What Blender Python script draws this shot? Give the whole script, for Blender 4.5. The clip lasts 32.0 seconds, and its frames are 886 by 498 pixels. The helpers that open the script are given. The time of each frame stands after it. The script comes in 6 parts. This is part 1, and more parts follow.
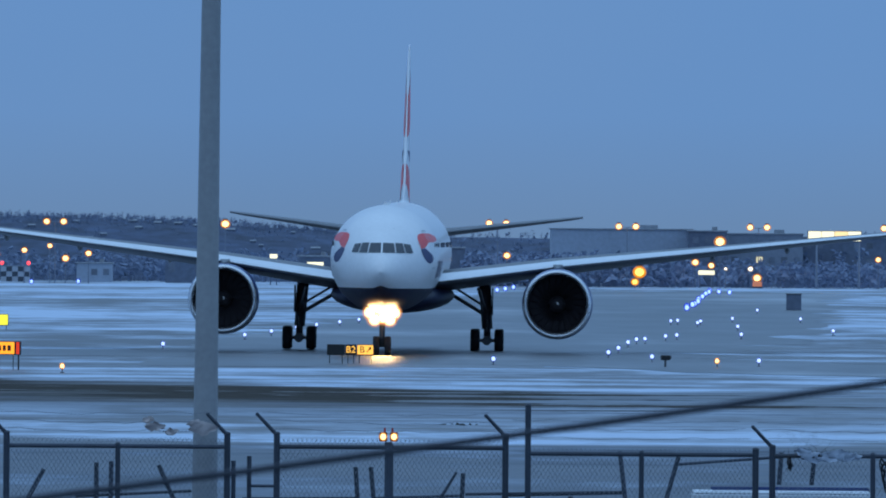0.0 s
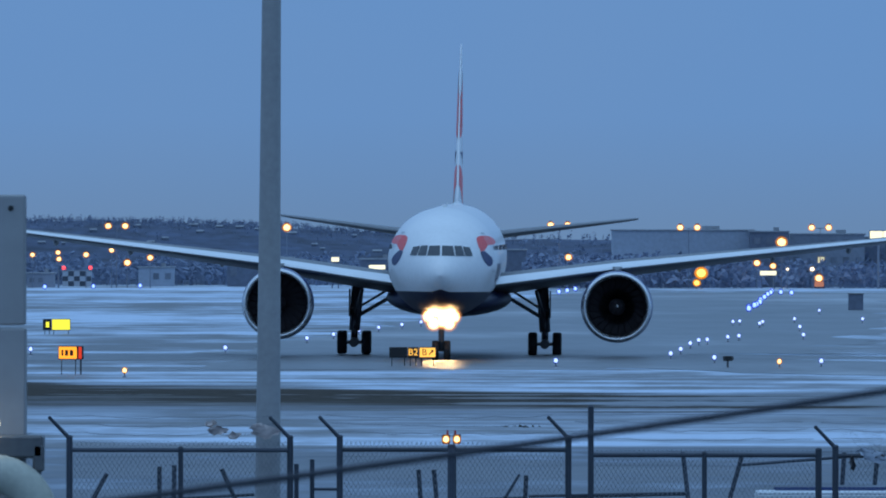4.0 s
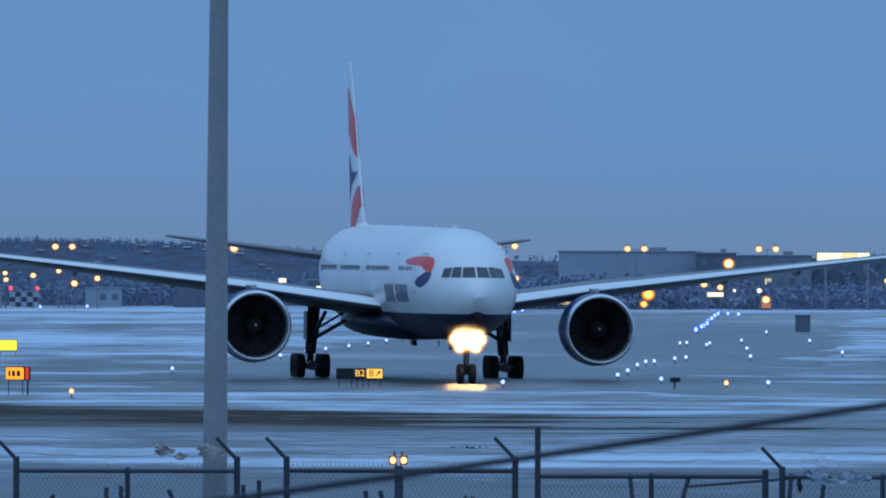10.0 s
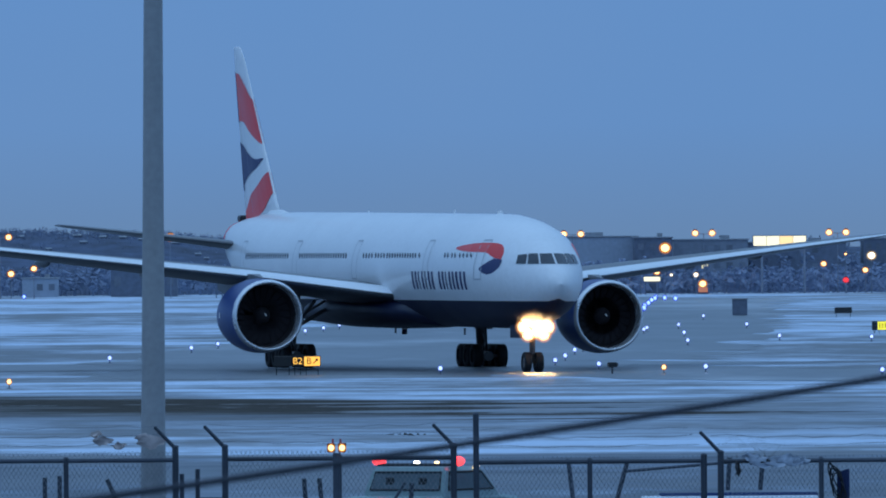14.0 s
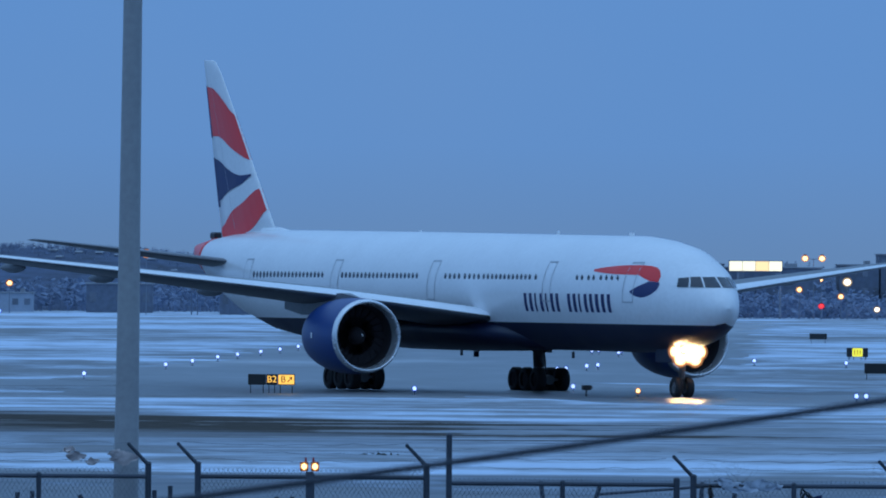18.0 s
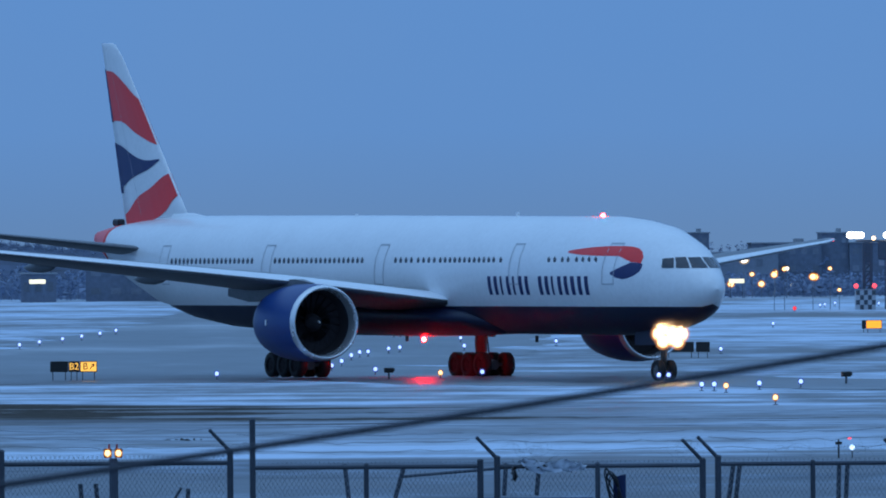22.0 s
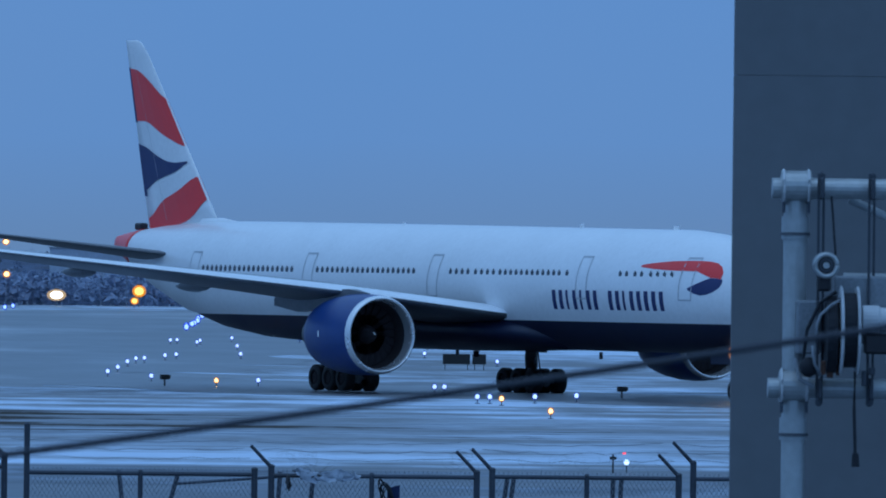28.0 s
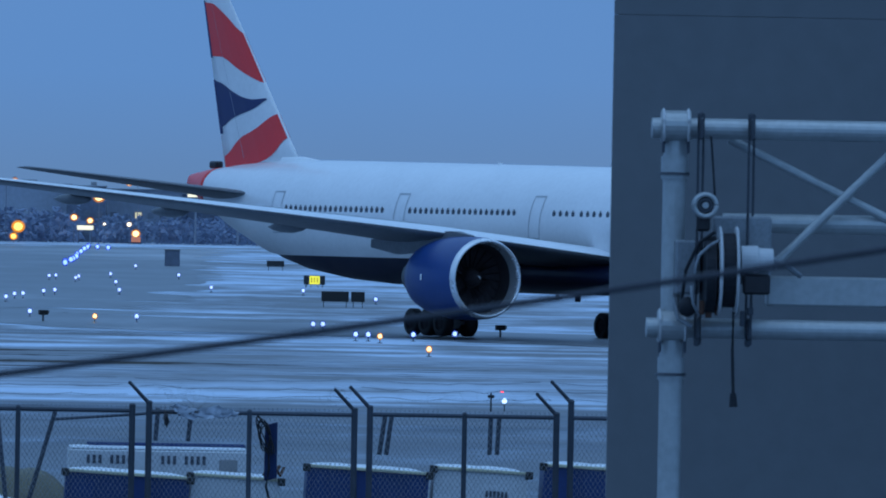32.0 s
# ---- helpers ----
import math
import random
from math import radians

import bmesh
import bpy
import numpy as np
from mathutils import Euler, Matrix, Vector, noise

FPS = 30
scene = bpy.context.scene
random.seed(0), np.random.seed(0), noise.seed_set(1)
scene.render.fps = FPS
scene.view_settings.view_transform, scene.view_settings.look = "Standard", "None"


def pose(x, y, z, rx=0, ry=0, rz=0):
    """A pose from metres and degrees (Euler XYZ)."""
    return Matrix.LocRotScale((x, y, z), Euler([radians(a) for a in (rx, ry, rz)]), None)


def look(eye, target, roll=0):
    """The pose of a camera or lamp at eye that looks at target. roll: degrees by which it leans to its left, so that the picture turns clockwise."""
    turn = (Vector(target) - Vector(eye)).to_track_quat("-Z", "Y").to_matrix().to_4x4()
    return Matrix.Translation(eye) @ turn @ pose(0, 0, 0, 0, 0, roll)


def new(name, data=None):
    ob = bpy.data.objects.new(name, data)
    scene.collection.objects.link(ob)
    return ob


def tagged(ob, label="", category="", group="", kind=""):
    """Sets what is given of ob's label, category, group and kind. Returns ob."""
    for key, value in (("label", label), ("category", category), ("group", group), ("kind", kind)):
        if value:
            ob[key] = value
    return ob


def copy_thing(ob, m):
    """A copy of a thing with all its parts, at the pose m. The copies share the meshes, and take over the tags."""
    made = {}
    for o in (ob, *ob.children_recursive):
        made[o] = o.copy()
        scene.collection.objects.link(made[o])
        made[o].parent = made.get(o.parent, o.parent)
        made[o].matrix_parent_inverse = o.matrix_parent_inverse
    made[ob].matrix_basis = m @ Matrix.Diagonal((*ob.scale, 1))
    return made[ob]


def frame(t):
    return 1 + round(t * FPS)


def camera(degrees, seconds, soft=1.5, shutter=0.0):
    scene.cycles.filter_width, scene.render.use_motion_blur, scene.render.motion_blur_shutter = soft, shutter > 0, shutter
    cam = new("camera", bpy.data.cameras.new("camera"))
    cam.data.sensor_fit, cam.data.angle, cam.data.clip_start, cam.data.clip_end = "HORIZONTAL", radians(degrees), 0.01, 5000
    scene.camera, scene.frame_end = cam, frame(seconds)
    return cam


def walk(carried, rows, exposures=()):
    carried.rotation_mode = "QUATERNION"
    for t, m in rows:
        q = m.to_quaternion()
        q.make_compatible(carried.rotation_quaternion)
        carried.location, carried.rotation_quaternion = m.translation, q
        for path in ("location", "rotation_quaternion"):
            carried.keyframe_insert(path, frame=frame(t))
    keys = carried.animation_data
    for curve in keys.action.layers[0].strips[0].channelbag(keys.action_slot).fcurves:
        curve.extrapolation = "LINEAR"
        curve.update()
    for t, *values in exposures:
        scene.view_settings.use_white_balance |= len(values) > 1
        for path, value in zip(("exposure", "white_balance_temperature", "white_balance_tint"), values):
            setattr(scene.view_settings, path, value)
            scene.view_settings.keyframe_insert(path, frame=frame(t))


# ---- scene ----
# the clip's camera turns cooler as the lamps leave its view
EXPOSURES = ((0, 0.06, 6900, 10), (9, 0.06, 6900, 10), (13, 0.04, 6800, 10), (17, 0.03, 6350, 10), (20, 0.02, 6250, 10), (25, 0.0, 6250, 10), (32, -0.03, 6200, 10))


# camera: long lens on a raised stand, turned by hand; rows of seconds, turn to the right, tilt up, roll
EYE = Vector((0.0, 0.0, 7.5))
AIM = [
    (0, 0.1923, -0.1122, 0.402), (0.5, 0.1962, -0.2319, 0.444), (1, 0.1002, -0.1878, 0.423), (1.5, 0.0793, -0.1839, 0.159),
    (2, 0.052, -0.1734, 0.064), (2.5, 0.0012, -0.1603, -0.05), (3, -0.041, -0.1566, -0.03), (3.5, -0.075, -0.1353, 0.015),
    (5.5, -0.0204, -0.0173, 0.11), (6, -0, -0.0093, -0), (6.5, 0.0429, -0.0435, -0.091), (7, 0.0944, -0.0417, 0.097),
    (7.5, 0.1146, -0.0329, 0.194), (8, 0.0713, -0.0127, -0.084), (8.5, 0.0566, 0.0264, -0.243), (9, 0.0855, 0.0308, 0.078),
    (9.5, 0.1152, 0.0311, 0.332), (10, 0.1551, -0.014, 0.112), (10.5, 0.1923, -0.0691, 0.089), (11, 0.2022, -0.1058, -0.131),
    (11.5, 0.2112, -0.1295, -0.314), (12, 0.157, -0.141, -0.361), (12.5, 0.0785, -0.1251, -0.165), (13, 0.0387, -0.1182, -0.312),
    (13.5, 0.1654, -0.1012, -0.283), (14, 0.4237, -0.0707, -0.428), (14.5, 0.6054, -0.0558, -0.119), (16.5, 0.7006, -0.3156, 0.194),
    (17, 0.5399, -0.1621, 0.313), (17.5, 0.4649, -0.1961, 0.45), (18, 0.5248, 0.0159, 0.424), (18.5, 0.5985, -0.2072, 0.246),
    (19, 0.8006, -0.0147, 0.105), (19.5, 0.8423, 0.1036, -0.011), (20, 0.9277, 0.1397, -0.023), (20.5, 0.9929, 0.1319, -0.075),
    (21, 1.0827, 0.1046, -0.088), (21.5, 1.1944, 0.0288, 0.022), (22, 1.3678, -0.0546, -0.401), (22.5, 1.5091, -0.1123, -0.449),
    (23, 1.6032, -0.1622, -0.296), (23.5, 1.6657, -0.1868, -0.052), (24, 1.7264, -0.2101, -0.046), (24.5, 1.8095, -0.2123, 0.115),
    (25, 1.8591, -0.1993, -0.053), (25.5, 1.8844, -0.1721, 0.055), (27.5, 1.8764, -0.2484, 0.593), (28, 2.3044, -0.0112, 0.657),
    (28.5, 2.3752, -0.1673, 0.913), (29, 2.4502, -0.2865, 0.839), (29.5, 2.3093, -0.3085, 0.839), (30, 2.2934, -0.1861, 0.88),
    (30.5, 2.359, -0.2155, 1.065), (31, 2.5746, -0.1475, 1.062), (31.5, 2.7465, -0.3663, 1.206), (32, 2.8186, -0.2665, 1.058),
]


def aim(turn, tilt, roll):
    a, e = radians(turn), radians(tilt)
    way = Vector((math.sin(a) * math.cos(e), math.cos(a) * math.cos(e), math.sin(e)))
    return look(EYE, EYE + 500 * way, roll)


cam = camera(3.742, 32.0, soft=1.9)
# the lens is set on the taxiway, its small stop leaves the near cable soft
cam.data.dof.use_dof, cam.data.dof.focus_distance, cam.data.dof.aperture_fstop = True, 700.0, 75.0
walk(cam, [(t, aim(*a)) for t, *a in AIM], EXPOSURES)

# ---- light ----
world = bpy.data.worlds.new("dusk_sky")
scene.world = world
world.use_nodes = True
wn, wl = world.node_tree.nodes, world.node_tree.links
wn.clear()
w_out, w_bg, w_ramp = wn.new("ShaderNodeOutputWorld"), wn.new("ShaderNodeBackground"), wn.new("ShaderNodeValToRGB")
w_co, w_sep, w_map = wn.new("ShaderNodeTexCoord"), wn.new("ShaderNodeSeparateXYZ"), wn.new("ShaderNodeMapRange")
wl.new(w_co.outputs["Generated"], w_sep.inputs[0])
wl.new(w_sep.outputs["Z"], w_map.inputs["Value"])
w_map.inputs["From Min"].default_value, w_map.inputs["From Max"].default_value = -0.02, 1.0
wl.new(w_map.outputs[0], w_ramp.inputs[0])
w_noise, w_mix, w_scale = wn.new("ShaderNodeTexNoise"), wn.new("ShaderNodeMix"), wn.new("ShaderNodeMapRange")
w_noise.inputs["Scale"].default_value, w_noise.inputs["Detail"].default_value = 28.0, 3
w_scale.inputs["From Min"].default_value, w_scale.inputs["From Max"].default_value = 0.3, 0.7
w_scale.inputs["To Min"].default_value, w_scale.inputs["To Max"].default_value = 0.0, 0.12
w_mix.data_type = "RGBA"
wl.new(w_co.outputs["Generated"], w_noise.inputs["Vector"])
wl.new(w_noise.outputs["Fac"], w_scale.inputs["Value"])
wl.new(w_scale.outputs[0], w_mix.inputs[0])
wl.new(w_ramp.outputs[0], w_mix.inputs[6])
w_mix.inputs[7].default_value = (0.20, 0.30, 0.46, 1)
wl.new(w_mix.outputs[2], w_bg.inputs[0])
wl.new(w_bg.outputs[0], w_out.inputs[0])
SKY = ((0.0, (0.09, 0.185, 0.36)), (0.0195, (0.122, 0.238, 0.45)), (0.027, (0.118, 0.265, 0.555)), (0.04, (0.115, 0.27, 0.58)), (0.3, (0.195, 0.405, 0.77)), (1.0, (0.33, 0.63, 1.08)))
while len(w_ramp.color_ramp.elements) < len(SKY):
    w_ramp.color_ramp.elements.new(0.5)
for el, (at, col) in zip(w_ramp.color_ramp.elements, SKY):
    el.position, el.color = at, (*col, 1)
w_bg.inputs[1].default_value = 1.0
sun_data = bpy.data.lights.new("soft_dusk_sun", "SUN")
sun_data.energy, sun_data.angle, sun_data.color = 0.15, radians(60), (0.75, 0.86, 1.0)
sun = new("soft_dusk_sun", sun_data)
sun.matrix_world = look((-20, -25, 80), (0, 0, 0))


# ---- materials ----
def mat(name, color, rough=0.5, metal=0.0, var=0.12, scale=1.0, bump=0.0, stain=0.0, coat=0.0, fine=12.0, coord="Object", random_tint=0.0, stretch=None):
    m = bpy.data.materials.new(name)
    m.use_nodes = True
    n, l = m.node_tree.nodes, m.node_tree.links
    b = n["Principled BSDF"]
    b.inputs["Roughness"].default_value, b.inputs["Metallic"].default_value = rough, metal
    b.inputs["Coat Weight"].default_value = coat
    co = n.new("ShaderNodeTexCoord")
    n1, n2 = n.new("ShaderNodeTexNoise"), n.new("ShaderNodeTexNoise")
    n1.inputs["Scale"].default_value, n1.inputs["Detail"].default_value = scale, 5
    n2.inputs["Scale"].default_value, n2.inputs["Detail"].default_value = scale * fine, 3
    src = co.outputs[coord]
    if stretch:
        mp = n.new("ShaderNodeMapping")
        mp.inputs["Scale"].default_value = stretch
        l.new(src, mp.inputs["Vector"])
        src = mp.outputs[0]
    for k in (n1, n2):
        l.new(src, k.inputs["Vector"])
    add = n.new("ShaderNodeMath")
    add.operation = "ADD"
    l.new(n1.outputs["Fac"], add.inputs[0])
    l.new(n2.outputs["Fac"], add.inputs[1])
    ramp = n.new("ShaderNodeValToRGB")
    dark = tuple(c * (1 - var - stain) for c in color)
    light = tuple(min(1, c * (1 + var)) for c in color)
    ramp.color_ramp.elements[0].position, ramp.color_ramp.elements[0].color = 0.3, (*dark, 1)
    ramp.color_ramp.elements[1].position, ramp.color_ramp.elements[1].color = 0.7, (*light, 1)
    half = n.new("ShaderNodeMath")
    half.operation = "MULTIPLY"
    half.inputs[1].default_value = 0.5
    l.new(add.outputs[0], half.inputs[0])
    l.new(half.outputs[0], ramp.inputs[0])
    last = ramp.outputs[0]
    if random_tint:
        info, hsv, mr = n.new("ShaderNodeObjectInfo"), n.new("ShaderNodeHueSaturation"), n.new("ShaderNodeMapRange")
        mr.inputs["To Min"].default_value, mr.inputs["To Max"].default_value = 1 - random_tint, 1 + random_tint
        l.new(info.outputs["Random"], mr.inputs["Value"])
        l.new(mr.outputs[0], hsv.inputs["Value"])
        l.new(last, hsv.inputs["Color"])
        last = hsv.outputs[0]
    l.new(last, b.inputs["Base Color"])
    mr2 = n.new("ShaderNodeMapRange")
    mr2.inputs["To Min"].default_value, mr2.inputs["To Max"].default_value = max(0.03, rough - 0.1), min(1, rough + 0.1)
    l.new(n1.outputs["Fac"], mr2.inputs["Value"])
    l.new(mr2.outputs[0], b.inputs["Roughness"])
    if bump:
        bp = n.new("ShaderNodeBump")
        bp.inputs["Strength"].default_value, bp.inputs["Distance"].default_value = bump, 0.02
        l.new(n2.outputs["Fac"], bp.inputs["Height"])
        l.new(bp.outputs[0], b.inputs["Normal"])
    return m


def glow(name, color, power):
    m = bpy.data.materials.new(name)
    m.use_nodes = True
    b = m.node_tree.nodes["Principled BSDF"]
    b.inputs["Base Color"].default_value = (*[min(1, c) for c in color], 1)
    b.inputs["Emission Color"].default_value, b.inputs["Emission Strength"].default_value = (*color, 1), power
    return m


WHITE = mat("white_aircraft_paint", (0.84, 0.85, 0.86), 0.32, var=0.04, scale=0.35, stain=0.05, coat=0.3)
NAVY = mat("navy_belly_paint", (0.006, 0.012, 0.042), 0.5, var=0.15, scale=0.4)
COWL = mat("blue_cowl_paint", (0.005, 0.042, 0.19), 0.38, var=0.1, scale=0.5)
FINBLUE = mat("royal_blue_livery_paint", (0.010, 0.022, 0.115), 0.45, var=0.1, scale=0.5)
RED = mat("red_livery_paint", (0.90, 0.030, 0.030), 0.35, var=0.06, scale=0.6)
# wing grey painted darker to hold the shade of the underside
WINGGREY = mat("shade_darkened_wing_grey", (0.14, 0.15, 0.165), 0.42, var=0.16, scale=0.4, stain=0.12)
SLATWHITE = mat("pale_slat_paint", (0.80, 0.83, 0.86), 0.38, metal=0.15, var=0.05, scale=0.5)
SILVER = mat("bare_metal_lip", (0.75, 0.76, 0.78), 0.25, metal=0.7, var=0.06, scale=1.5)
DARKMETAL = mat("dark_fan_metal", (0.035, 0.035, 0.04), 0.4, metal=0.5, var=0.2, scale=3)
FANDARK = mat("dark_fan_metal_brown", (0.019, 0.014, 0.017), 0.9, metal=0.0, var=0.1, scale=3)
BLACKRUB = mat("black_tyre_rubber", (0.015, 0.015, 0.017), 0.75, var=0.25, scale=3, bump=0.2)
STEEL = mat("gear_steel", (0.13, 0.135, 0.14), 0.45, metal=0.3, var=0.2, scale=2)
GLASSDARK = mat("dark_window_glass", (0.04, 0.05, 0.065), 0.1, var=0.1, scale=1)
CABINGLASS = mat("cabin_window_glass", (0.075, 0.09, 0.115), 0.12, var=0.25, scale=0.4)
OUTLINE = mat("grey_door_outline", (0.45, 0.47, 0.50), 0.5, var=0.1, scale=1)
# pole steel lightened so that far masts fade as if in haze
FARPOLE = mat("haze_paled_pole_steel", (0.19, 0.22, 0.27), 0.6, metal=0.1, var=0.15, scale=0.8)
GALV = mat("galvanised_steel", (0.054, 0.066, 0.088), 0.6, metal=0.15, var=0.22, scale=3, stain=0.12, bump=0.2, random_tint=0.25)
POLEGREY = mat("painted_grey_pole", (0.34, 0.345, 0.35), 0.55, var=0.1, scale=0.6, stain=0.08)
CABLE = mat("black_cable_sheath", (0.010, 0.013, 0.020), 0.75, var=0.2, scale=6)
LINE = mat("weathered_cable_sheath", (0.034, 0.040, 0.055), 0.7, var=0.2, scale=6)
WALLGREY = mat("grey_metal_cladding", (0.155, 0.167, 0.18), 0.6, var=0.06, scale=0.8, stain=0.05, bump=0.1)
PIPEWHITE = mat("weathered_white_pipe", (0.45, 0.48, 0.49), 0.42, metal=0.45, var=0.12, scale=2.5, stain=0.06, bump=0.03)
# bare wood made paler and bluer: distance haze put into the colour
HILLTREE = mat("haze_paled_bare_wood", (0.205, 0.25, 0.345), 0.9, var=0.2, scale=0.15, random_tint=0.2)
CONCRETE = mat("pale_concrete", (0.30, 0.30, 0.30), 0.8, var=0.12, scale=0.2, stain=0.1)
# hangar sheeting, with far haze mixed into its pale blue-grey
HANGARPALE = mat("hazed_pale_hangar_sheeting", (0.37, 0.42, 0.50), 0.7, var=0.1, scale=0.2, stain=0.08)
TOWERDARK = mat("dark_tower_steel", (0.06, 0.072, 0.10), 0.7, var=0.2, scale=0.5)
# facade tinted blue in place of the air's haze
BRICKDARK = mat("haze_blued_facade", (0.155, 0.182, 0.24), 0.8, var=0.2, scale=0.15, stain=0.1)
SIGNBLACK = mat("black_sign_paint", (0.015, 0.015, 0.015), 0.5, var=0.2, scale=3)
SNOWCAP = mat("packed_snow", (0.74, 0.77, 0.80), 0.85, var=0.06, scale=2, bump=0.4)
BLUEBOX = mat("blue_crate_paint", (0.012, 0.036, 0.14), 0.5, var=0.15, scale=1.5, stain=0.1)
WHITEBOX = mat("white_trailer_paint", (0.62, 0.64, 0.66), 0.5, var=0.06, scale=1, stain=0.1)
# hut black and white drawn closer together, haze painted into both
HUTPALE = mat("hazed_white_hut_paint", (0.46, 0.48, 0.52), 0.6, var=0.1, scale=1, stain=0.15)
HUTDARK = mat("hazed_black_hut_paint", (0.06, 0.07, 0.09), 0.6, var=0.2, scale=2)
ORANGEFACE = glow("lit_orange_panel", (1.0, 0.5, 0.08), 1.2)
FADED = mat("faded_stencil_paint", (0.06, 0.07, 0.095), 0.7, var=0.3, scale=5)
CLOTHBLUE = mat("dark_blue_cloth", (0.008, 0.022, 0.085), 0.85, var=0.35, scale=4, bump=0.3)
CLAMP = mat("dark_clamp_steel", (0.055, 0.065, 0.082), 0.55, metal=0.2, var=0.2, scale=8)
SIGNBROWN = mat("dark_brown_lettering", (0.12, 0.03, 0.01), 0.6, var=0.1, scale=4)
# mottled snow and scrub, its blue cast painted in for haze
HILLSNOW = mat("haze_blued_snow_on_scrub", (0.055, 0.076, 0.128), 0.9, var=0.6, scale=0.16, fine=4.0, stretch=(0.6, 0.35, 1.6))
ROOFSNOW = mat("snowy_roofing", (0.30, 0.32, 0.35), 0.85, var=0.25, scale=0.3)
# far walls, blued to look seen through haze
PALEWALL = mat("haze_blued_metal_wall", (0.25, 0.28, 0.335), 0.7, var=0.12, scale=0.2, stain=0.08, random_tint=0.15)
BOARDGLOW = glow("board_glow", (1.0, 0.88, 0.55), 1.0)
BOARDWARM = glow("board_glow_warm", (1.0, 0.68, 0.3), 1.0)
CHECKRED = mat("red_signal_paint", (0.40, 0.03, 0.04), 0.5, var=0.12, scale=2)
FARGLASS = mat("dim_far_glass", (0.16, 0.18, 0.22), 0.45, var=0.25, scale=0.3, random_tint=0.3)
TIMBER = mat("weathered_timber", (0.12, 0.10, 0.08), 0.85, var=0.3, scale=1.5, bump=0.3)
WIRE = mat("dull_fence_wire", (0.23, 0.25, 0.28), 0.6, metal=0.2, var=0.25, scale=4)
PLASTIC = mat("pale_torn_plastic", (0.52, 0.44, 0.42), 0.5, var=0.15, scale=5)
FILM = mat("grey_plastic_film", (0.43, 0.48, 0.56), 0.5, var=0.15, scale=5)
CREAM = mat("cream_crate_lip", (0.55, 0.52, 0.36), 0.6, var=0.12, scale=3)
TARP = mat("tan_tarpaulin", (0.16, 0.145, 0.10), 0.7, var=0.18, scale=1.5, bump=0.3)
DUCTCREAM = mat("cream_duct_paint", (0.50, 0.50, 0.42), 0.5, var=0.1, scale=3, stain=0.12)
RAGDARK = mat("grey_wet_cloth", (0.16, 0.17, 0.19), 0.85, var=0.3, scale=5, bump=0.3)
DRYGRASS = mat("dry_winter_grass", (0.10, 0.098, 0.085), 0.9, var=0.4, scale=0.6)
RUST = mat("rusty_iron", (0.10, 0.05, 0.035), 0.8, var=0.35, scale=6, bump=0.3)
TRUCKPAINT = mat("pale_green_truck_paint", (0.20, 0.30, 0.30), 0.35, var=0.08, scale=1, stain=0.08, coat=0.2)
TRUCKGLASS = mat("dim_truck_glass", (0.15, 0.21, 0.24), 0.25, var=0.12, scale=1)
WINCHGREY = mat("grey_winch_paint", (0.24, 0.27, 0.30), 0.5, var=0.15, scale=6, stain=0.15)
AMBERLAMP = glow("amber_lamp_core", (1.0, 0.66, 0.28), 4.6)
SODIUM = glow("sodium_lamp_core", (1.0, 0.58, 0.16), 4.2)
WHITELAMP = glow("white_flood_core", (1.0, 0.94, 0.78), 4.5)
BLUELAMP = glow("blue_taxi_lamp_core", (0.50, 0.68, 1.0), 2.0)
BLUEFAR = glow("deep_blue_lamp_core", (0.40, 0.66, 1.0), 2.5)
REDLAMP = glow("red_lamp_core", (1.0, 0.06, 0.075), 2.2)
LANDING = glow("landing_lamp_glow", (1.0, 0.64, 0.30), 230.0)
LANDRIM = glow("landing_reflector_glow", (1.0, 0.42, 0.12), 2.2)
DIMORANGE = glow("lamp_reflection_glow", (0.75, 0.24, 0.12), 0.35)
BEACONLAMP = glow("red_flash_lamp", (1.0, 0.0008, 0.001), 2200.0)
YELLOWSIGN = glow("lit_yellow_sign", (0.92, 0.82, 0.05), 1.0)
ORANGESIGN = glow("lit_orange_sign", (1.0, 0.34, 0.02), 1.3)
REDSIGN = glow("lit_red_sign", (0.75, 0.04, 0.01), 0.8)
LITWINDOW = glow("lit_window_glow", (1.0, 0.80, 0.42), 0.55)


def halo_shell(name, color, power, clear):
    """Tinted see-through shell, added to imitate the glow around a lamp."""
    m = bpy.data.materials.new(name)
    m.use_nodes = True
    n, l = m.node_tree.nodes, m.node_tree.links
    n.clear()
    out, mx, em, tr = (n.new("ShaderNode" + k) for k in ("OutputMaterial", "MixShader", "Emission", "BsdfTransparent"))
    em.inputs[0].default_value, em.inputs[1].default_value = (*color, 1), power
    mx.inputs[0].default_value = 1 - clear
    l.new(tr.outputs[0], mx.inputs[1])
    l.new(em.outputs[0], mx.inputs[2])
    l.new(mx.outputs[0], out.inputs[0])
    return m


# halo colour added around each kind of lamp core
HALO_OF = {
    AMBERLAMP: halo_shell("amber_lamp_halo", (1.0, 0.36, 0.06), 0.75, 0.55),
    SODIUM: halo_shell("sodium_lamp_halo", (1.0, 0.34, 0.02), 0.95, 0.4),
    WHITELAMP: halo_shell("warm_lamp_halo", (1.0, 0.72, 0.40), 0.7, 0.6),
    BLUELAMP: halo_shell("blue_lamp_halo", (0.05, 0.16, 1.0), 0.6, 0.66),
    BLUEFAR: halo_shell("deep_blue_lamp_halo", (0.02, 0.08, 1.0), 0.8, 0.5),
    REDLAMP: halo_shell("red_lamp_halo", (1.0, 0.02, 0.03), 0.7, 0.5),
}

# two added shells that stand for the glare around the landing lamps
GLAREINNER = halo_shell("landing_glare_inner", (1.0, 0.58, 0.26), 7.5, 0.70)
